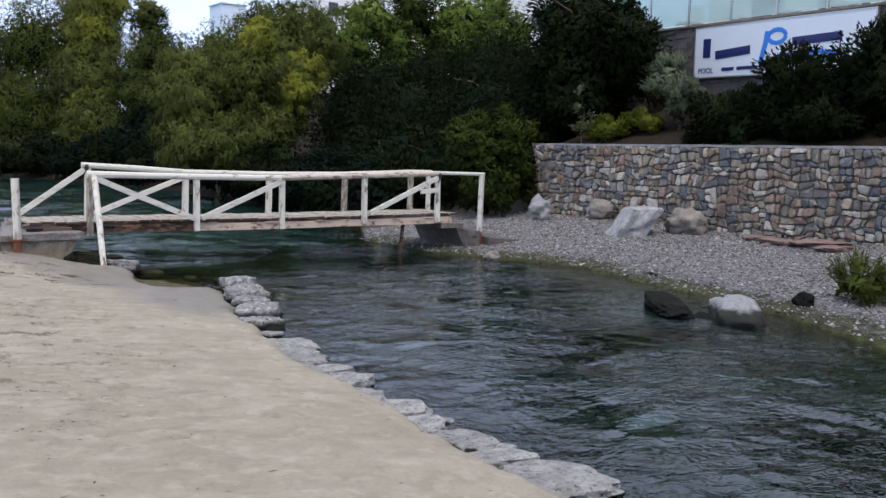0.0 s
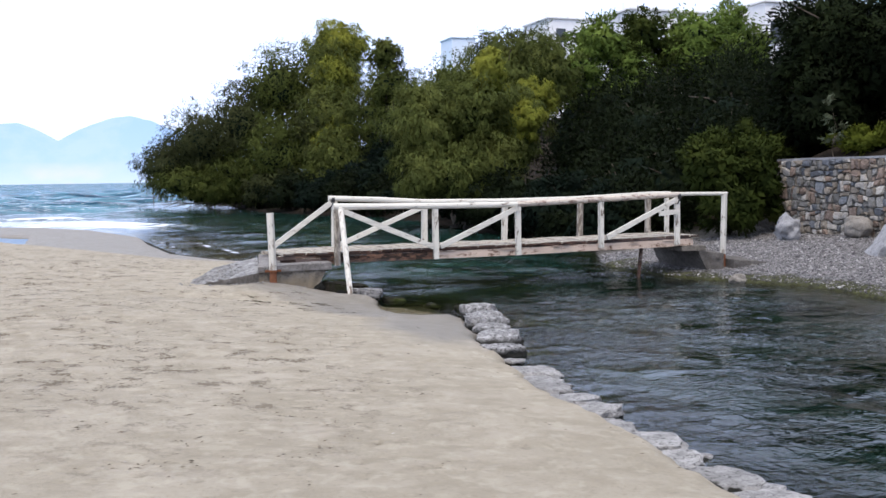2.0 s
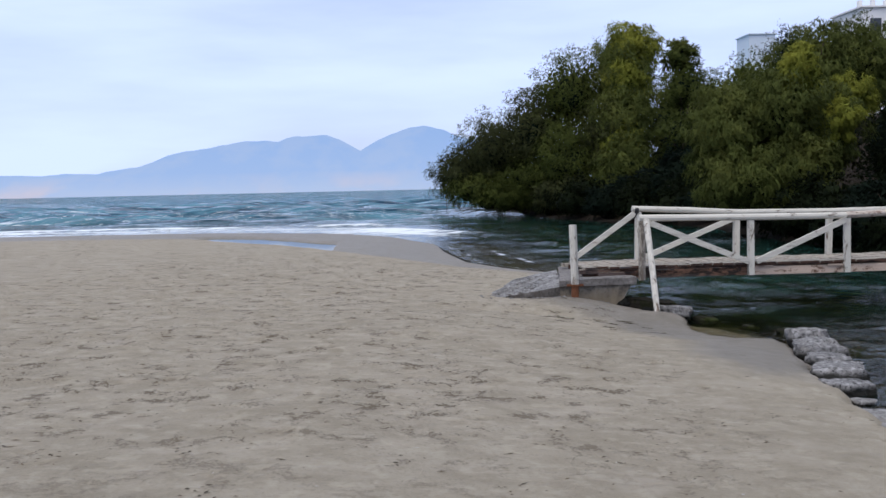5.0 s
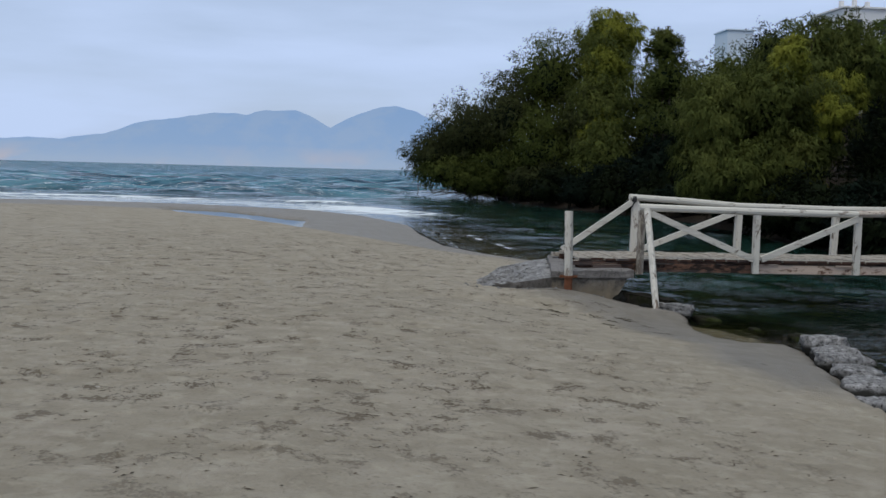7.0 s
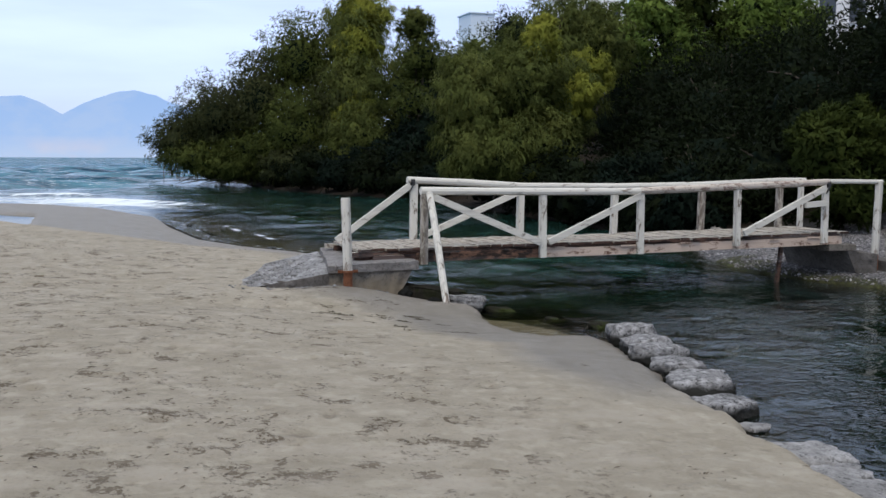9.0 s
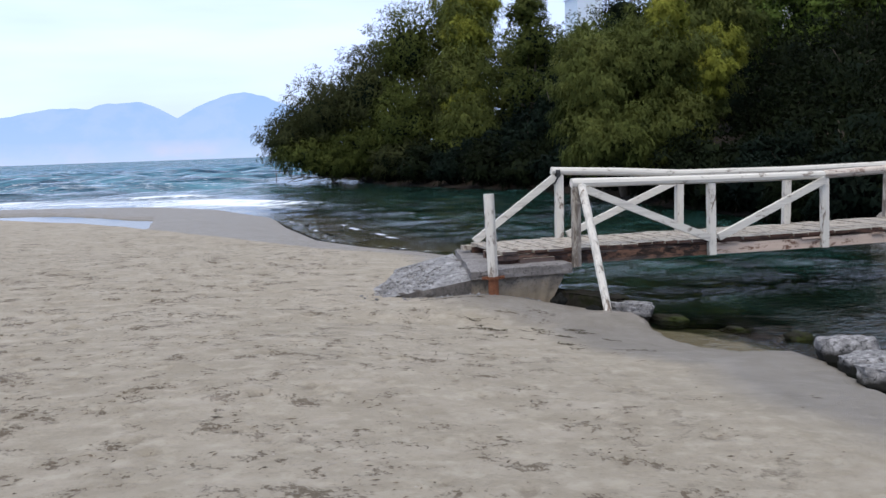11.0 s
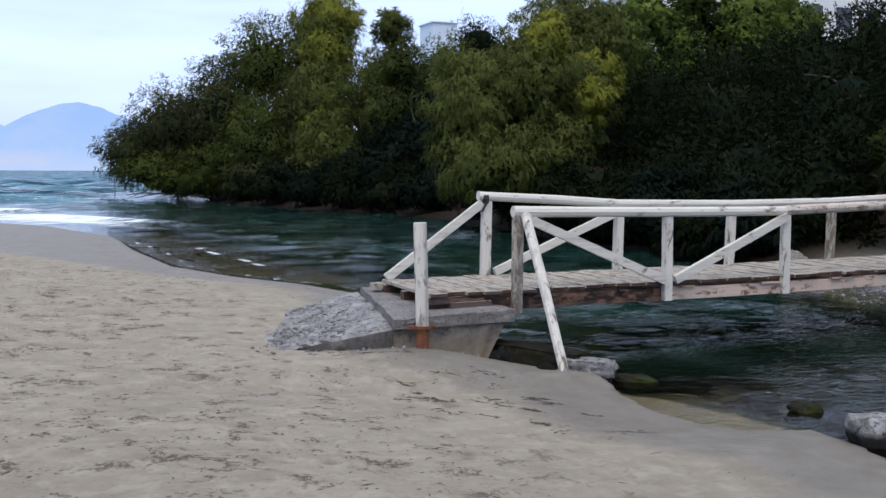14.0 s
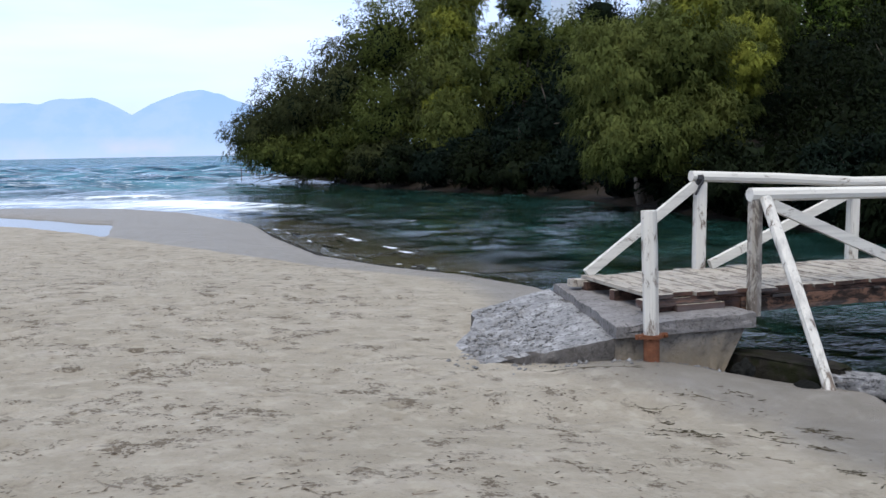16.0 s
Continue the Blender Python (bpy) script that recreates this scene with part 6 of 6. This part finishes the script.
def lounge_chairs():
    for k in range(5):
        root = tagged(empty("lounge_chair", (18.6, 4.6 - k * 1.7, 5.6)), "white terrace chair behind the glass railing", "chair", "chairs on the terrace")
        part("seat", box(bmesh.new(), (-0.3, -0.3, 0.36), (0.3, 0.3, 0.44), 0.02), M_WHITE, root)
        part("backrest", box(bmesh.new(), (0.22, -0.3, 0.44), (0.3, 0.3, 0.95), 0.02), M_WHITE, root)
        for sx in (-0.25, 0.25):
            for sy in (-0.25, 0.25):
                part("leg", box(bmesh.new(), (sx - 0.025, sy - 0.025, 0.02), (sx + 0.025, sy + 0.025, 0.36)), M_WHITE, root)


def build_sign():
    """The board hangs on the terrace wall; its lettering is drawn as plain shapes."""
    root = tagged(empty("sign_board", (16.95, 0.2, 4.85)), "white sign board with navy and blue shapes on the terrace wall", "sign")
    L, Hh = 5.35, 1.36
    part("board", box(bmesh.new(), (-0.02, -L / 2, -Hh / 2), (0.04, L / 2, Hh / 2), 0.008), M_BOARD, root)
    for z in (-Hh / 2, Hh / 2):
        part("frame", box(bmesh.new(), (-0.03, -L / 2 - 0.02, z - 0.018), (0.05, L / 2 + 0.02, z + 0.018)), M_STEEL, root)
    for y in (-L / 2, L / 2):
        part("frame", box(bmesh.new(), (-0.032, y - 0.018, -Hh / 2 - 0.02), (0.052, y + 0.018, Hh / 2 + 0.02)), M_STEEL, root)
    for y in (-2.0, -0.6, 0.8, 2.2):
        part("bracket", box(bmesh.new(), (0.04, y - 0.03, -0.5), (0.10, y + 0.03, 0.5)), M_STEEL, root)

    def stroke(pts, r, mat, name="painted_shape"):
        # strokes lie in the board's plane; u runs along the board from its far end
        b = tube(bmesh.new(), [(-0.024, L / 2 - u, v) for u, v in pts], [r] * len(pts), 6)
        for vert in b.verts:
            vert.co.x = -0.026 + (vert.co.x + 0.024) * 0.1
        part(name, b, mat, root)

    def oval(u, v, a, b2, r, mat, start=0, end=360):
        pts = [(u + a * math.cos(radians(t)), v + b2 * math.sin(radians(t))) for t in np.linspace(start, end, 13)]
        stroke(pts, r, mat)

    # plain bars and one round in the colours of the board's emblem
    stroke([(0.42, -0.14), (0.42, 0.36)], 0.13, M_NAVY)
    stroke([(0.72, -0.10), (1.85, -0.02)], 0.13, M_NAVY)
    stroke([(2.18, -0.42), (2.32, 0.10), (2.36, 0.40)], 0.075, M_SKYBLUE)
    oval(2.66, 0.25, 0.26, 0.17, 0.065, M_SKYBLUE)
    stroke([(2.75, -0.2), (3.2, -0.28), (3.8, -0.2), (4.4, -0.28)], 0.06, M_SKYBLUE)
    stroke([(3.12, 0.08), (4.5, 0.12)], 0.12, M_NAVY)
    # the one small word that can be read
    cu = bpy.data.curves.new("word", "FONT")
    cu.body, cu.size, cu.extrude = "POOL", 0.20, 0.003
    tmp = bpy.data.objects.new("word", cu)
    scene.collection.objects.link(tmp)
    bpy.context.view_layer.update()
    me = bpy.data.meshes.new_from_object(tmp.evaluated_get(bpy.context.evaluated_depsgraph_get()))
    bpy.data.objects.remove(tmp)
    ob = link("word", me, M_NAVY, root, "small navy word")
    ob.matrix_basis = Matrix(((0, 0, -1, -0.03), (-1, 0, 0, L / 2 - 0.15), (0, 1, 0, -0.56), (0, 0, 0, 1)))
    for u0, u1 in ((0.95, 1.35), (1.45, 2.1)):
        part("painted_bar", box(bmesh.new(), (-0.03, L / 2 - u1, -0.53), (-0.018, L / 2 - u0, -0.44)), M_NAVY, root)
    return root


# ---------------------------------------------------------------- houses above the trees
def house(at, size, mat, label, windows, roof_rail=False, seed=1):
    root = tagged(empty("house", at), label, "house")
    sx, sy, sz = size
    part("wall", box(bmesh.new(), (-sx / 2, -sy / 2, -9.0), (sx / 2, sy / 2, sz)), mat, root)
    part("roof", box(bmesh.new(), (-sx / 2 - 0.15, -sy / 2 - 0.15, sz), (sx / 2 + 0.15, sy / 2 + 0.15, sz + 0.18), 0.03), mat, root)
    for u, z, w, h in windows:
        win = part("window", box(bmesh.new(), (u - w / 2, -sy / 2 - 0.03, z), (u + w / 2, -sy / 2 + 0.06, z + h)), M_WINDOW, root)
        part("sill", box(bmesh.new(), (u - w / 2 - 0.08, -sy / 2 - 0.10, z - 0.07), (u + w / 2 + 0.08, -sy / 2, z)), mat, win)
    if roof_rail:
        for k in range(3):
            part("chimney", box(bmesh.new(), (-sx / 2 + 0.8 + k * 1.1, -0.4, sz + 0.18), (-sx / 2 + 1.1 + k * 1.1, 0.0, sz + 1.0 + 0.2 * (k % 2)), 0.03), mat, root)
    return root


house((42.4, 101, 13.5), (3.2, 4, 6.0), M_BLUEWHITE, "plain pale blue-white block house on the hill", ())
house((36.6, 62, 11.4), (4.6, 5, 4.0), M_WHITE, "white flat-roofed house with chimneys behind the trees", ((-1.2, 2.0, 0.9, 1.2), (1.2, 2.0, 0.9, 1.2)), True)
house((34.5, 42, 8.2), (9.0, 5, 4.4), M_WHITE, "white flat-roofed hotel block above the trees", ((-2.2, 1.2, 1.2, 1.3), (0.0, 1.2, 1.2, 1.3), (2.2, 1.2, 1.2, 1.3)), True)
house((42.5, 40, 9.0), (7.0, 5, 4.2), M_WHITE, "white hotel block with dark windows on the hill", ((-2.4, 1.6, 1.3, 1.4), (0.0, 1.6, 1.3, 1.4), (2.4, 1.6, 1.3, 1.4)))
build_terrace()
lounge_chairs()
build_sign()


# ---------------------------------------------------------------- shingle, beach litter
def scatter_pebbles():
    rng = np.random.default_rng(8)
    n = 30000
    y = rng.uniform(-12, 5, n)
    x = rng.uniform(5.0, 12.2, n)
    h, gravel, wet, soil, weed = terrain(x, y)
    keep = (gravel > 0.6) & (h > 0.0 + 0.03 * rng.random(n)) & (weed < rng.uniform(0.7, 1.6, n))
    x, y, h = x[keep], y[keep], h[keep]
    base = np.array([(1, 0, 0), (-1, 0, 0), (0, 1, 0), (0, -1, 0), (0, 0, 1), (0, 0, -1)], float)
    tri = np.array([(0, 2, 4), (2, 1, 4), (1, 3, 4), (3, 0, 4), (2, 0, 5), (1, 2, 5), (3, 1, 5), (0, 3, 5)])
    k = len(x)
    s = rng.gamma(2.0, 0.005, (k, 1, 1)) + 0.007
    v = base[None] * (s * rng.uniform(0.7, 1.3, (k, 6, 1))) * np.array((1.0, 1.0, 0.6))
    a = rng.uniform(0, 6.3, k)[:, None]
    vx, vy = v[..., 0] * np.cos(a) - v[..., 1] * np.sin(a), v[..., 0] * np.sin(a) + v[..., 1] * np.cos(a)
    v = np.stack([vx + x[:, None], vy + y[:, None], v[..., 2] + h[:, None] + 0.006], -1)
    f = (tri[None] + (np.arange(k) * 6)[:, None, None]).reshape(-1, 3)
    m = Mat("loose_pebbles")
    mt = m.done(m.ramp(m.island(), (0.0, (0.045, 0.042, 0.044)), (0.5, (0.14, 0.133, 0.134)), (0.85, (0.25, 0.238, 0.233)), (1.0, (0.45, 0.435, 0.42))), 0.85, 0.3)
    ob = arrays("pebbles", v.reshape(-1, 3), f, mt, smooth=True)
    tagged(ob, "loose grey and pale pebbles on the shingle bank", "pebbles", kind="stuff")


def scatter_litter():
    """Bits of dry seaweed and twig, blown together in drifts on the sand."""
    rng = np.random.default_rng(15)
    cx, cy = -0.4 - 9.0 * rng.beta(1.6, 1.2, 800), -10.5 + 21.5 * rng.beta(1.7, 1.2, 800)
    per = rng.integers(2, 12, 800)
    x = np.repeat(cx, per) + rng.normal(0, 0.085, per.sum())
    y = np.repeat(cy, per) + rng.normal(0, 0.06, per.sum())
    x = np.concatenate([x, rng.uniform(-10, 0, 1500)])
    y = np.concatenate([y, rng.uniform(-14, 14, 1500)])
    h, gravel, wet, soil, weed = terrain(x, y)
    keep = (h > 0.12) & (gravel < 0.1) & (soil < 0.1) & ~((x > -2.8) & (x < 0.2) & (y > -0.7) & (y < 1.7))
    x, y, h = x[keep], y[keep], h[keep]
    k = len(x)
    a = rng.normal(0, 0.6, k)
    ll, ww = rng.gamma(2.0, 0.006, k) + 0.005, rng.uniform(0.003, 0.008, k)
    ux, uy = np.cos(a), np.sin(a)
    z = h + 0.004
    lift = rng.uniform(0.001, 0.005, k)
    V = np.stack([np.stack([x - ux * ll, y - uy * ll, z], -1), np.stack([x + uy * ww, y - ux * ww, z], -1), np.stack([x + ux * ll, y + uy * ll, z], -1),
                  np.stack([x - uy * ww, y + ux * ww, z], -1), np.stack([x, y, z + lift], -1)], 1)
    tri = np.array([(0, 1, 4), (1, 2, 4), (2, 3, 4), (3, 0, 4)])
    f = (tri[None] + (np.arange(k) * 5)[:, None, None]).reshape(-1, 3)
    m = Mat("dry_seaweed_bits")
    mt = m.done(m.ramp(m.island(), (0.0, (0.05, 0.038, 0.026)), (0.7, (0.13, 0.10, 0.068)), (0.96, (0.18, 0.14, 0.10)), (1.0, (0.5, 0.48, 0.44))), 0.9, 0.2)
    tagged(arrays("beach_litter", V.reshape(-1, 3), f, mt), "dark bits of dry seaweed and shell strewn on the sand", "litter", kind="stuff")


def wrack_twigs():
    """Thin dark stalks that lie on the sand before the prop."""
    rr = random.Random(12)
    runs = [(-1.95, -0.40, -1.30, -0.66)]
    for k in range(30):
        ax, ay = rr.uniform(-1.9, -0.45), rr.uniform(-2.9, -1.1)
        ax = min(ax, -0.70 - 0.35 * (ay + 2.0))
        a, n = rr.uniform(-0.6, -0.1), rr.choice((0.06, 0.09, 0.12, 0.16, 0.22, 0.34))
        runs.append((ax, ay, ax + n * math.cos(a), ay + n * math.sin(a)))
    for ax, ay, bx, by in runs:
        pts, n = [], 11
        sway, turn = rr.uniform(0.01, 0.035), rr.uniform(0, 6.3)
        for k in range(n):
            t = k / (n - 1)
            x = ax + (bx - ax) * t + rr.uniform(-0.008, 0.008)
            y = ay + (by - ay) * t + sway * math.sin(turn + 5 * t) + rr.uniform(-0.012, 0.012)
            pts.append((x, y, ground_z(x, y) + 0.001))
        rad = [0.0008 + 0.0045 * rr.random() ** 1.6 * math.sin(math.pi * (0.05 + 0.9 * k / (n - 1))) for k in range(n)]
        bm = tube(bmesh.new(), pts, rad, 6, 0.3, rr)
        for _ in range(9):
            # frayed ends and tangled bits beside the stalk
            p = Vector(rr.choice(pts)) + Vector((rr.gauss(0, 0.02), rr.gauss(0, 0.025), 0))
            q = p + Vector((rr.uniform(-0.05, 0.07), rr.uniform(-0.03, 0.02), 0))
            p.z, q.z = ground_z(p.x, p.y) + 0.001, ground_z(q.x, q.y) + 0.002
            tube(bm, [p, (p + q) / 2 + Vector((0, rr.uniform(-0.012, 0.012), 0.002)), q], (0.001, rr.uniform(0.001, 0.0045), 0.0008), 5, 0.2, rr)
        tagged(part("twig", bm, M_WRACK), "thin dark stalk of dry seaweed lying on the sand", "twig", "stalks on the sand")


def seaweed_strips():
    """Dark weed thrown up along the water's edge of the estuary, in a main strip and broken outer ones."""
    way = [Vector(q) for q in ((0.24, 4.3), (0.16, 4.82), (-0.06, 6.07), (-0.45, 7.35), (-1.08, 8.6), (-1.70, 10.7), (-1.95, 13.6), (-2.08, 17.1), (-2.2, 19.0))]
    marks = [0.0]
    for p, q in zip(way, way[1:]):
        marks.append(marks[-1] + (q - p).length)
    for seed, start, end, off, width, broken in ((1, 0.0, marks[-1], 0.03, 0.11, -0.9), (2, 3.2, 12.5, 0.62, 0.12, -0.05), (3, 5.0, 11.0, 1.15, 0.10, 0.05)):
        n = int((end - start) / 0.05)
        verts, faces = [], []
        for k in range(n + 1):
            d = start + (end - start) * k / n
            x, y = np.interp(d, marks, [q.x for q in way]), np.interp(d, marks, [q.y for q in way])
            ahead = np.interp(d + 0.3, marks, [q.x for q in way]) - x, np.interp(d + 0.3, marks, [q.y for q in way]) - y
            side = Vector((ahead[1], -ahead[0])).normalized() if ahead[0] or ahead[1] else Vector((1, 0))
            a = noise.noise(Vector((d * 0.9, seed * 7.0, 0)))
            b = noise.noise(Vector((d * 4.5, seed * 7.0, 3)))
            w = width * max(0.0, min(1.0, (a - broken) * 1.6)) * (0.75 + 0.7 * b) * min(1.0, (n - k) / 12, k / 12 + 0.3)
            w = max(w, 0.002)
            mid = off * min(1.0, k / 30 + 0.1) + 0.14 * noise.noise(Vector((d * 0.6, seed * 3.0, 9))) * (0.4 + off) + 0.03 * b
            for f in (-1, -0.55, 0, 0.55, 1):
                lump = noise.noise(Vector((d * 9, f * 3, seed)))
                verts.append((x + side.x * (mid + f * w), y + side.y * (mid + f * w), -0.02 + (min(w / width, 1) * (0.055 + 0.03 * lump) if abs(f) < 0.9 else 0.0)))
            if k:
                i = (k - 1) * 5
                faces += [(i + c, i + c + 1, i + c + 6, i + c + 5) for c in range(4)]
        ob = arrays("seaweed_strip", np.array(verts), np.array(faces), M_WEEDSTRIP, smooth=True)
        tagged(ob, "dark strip of wet seaweed along the water's edge", "seaweed", "strips of weed along the shore")


def crumbs():
    """Broken bits of concrete and pebbles lying along the ramp's edge and the abutment's foot."""
    rng = np.random.default_rng(31)
    t = rng.random(150)
    x = np.where(t < 0.62, -2.5 + t / 0.62 * 1.2, -1.3 + (t - 0.62) / 0.38 * 0.85)
    y = np.where(t < 0.62, 0.02 - (x + 2.5) * 0.28, -0.36) + rng.normal(-0.08, 0.10, 150)
    h = terrain(x, y)[0]
    base = np.array([(1, 0, 0), (-1, 0, 0), (0, 1, 0), (0, -1, 0), (0, 0, 1), (0, 0, -1)], float)
    tri = np.array([(0, 2, 4), (2, 1, 4), (1, 3, 4), (3, 0, 4), (2, 0, 5), (1, 2, 5), (3, 1, 5), (0, 3, 5)])
    k = len(x)
    v = base[None] * ((rng.gamma(1.6, 0.005, (k, 1, 1)) + 0.004) * rng.uniform(0.6, 1.3, (k, 6, 1))) * np.array((1.0, 0.8, 0.55))
    v = v + np.stack([x, y, h + 0.004], -1)[:, None]
    f = (tri[None] + (np.arange(k) * 6)[:, None, None]).reshape(-1, 3)
    tagged(arrays("concrete_crumbs", v.reshape(-1, 3), f, M_RAMP), "small grey crumbs of concrete lying on the sand", "rubble", kind="stuff")


scatter_pebbles()
crumbs()
scatter_litter()
wrack_twigs()
seaweed_strips()
build_wall()
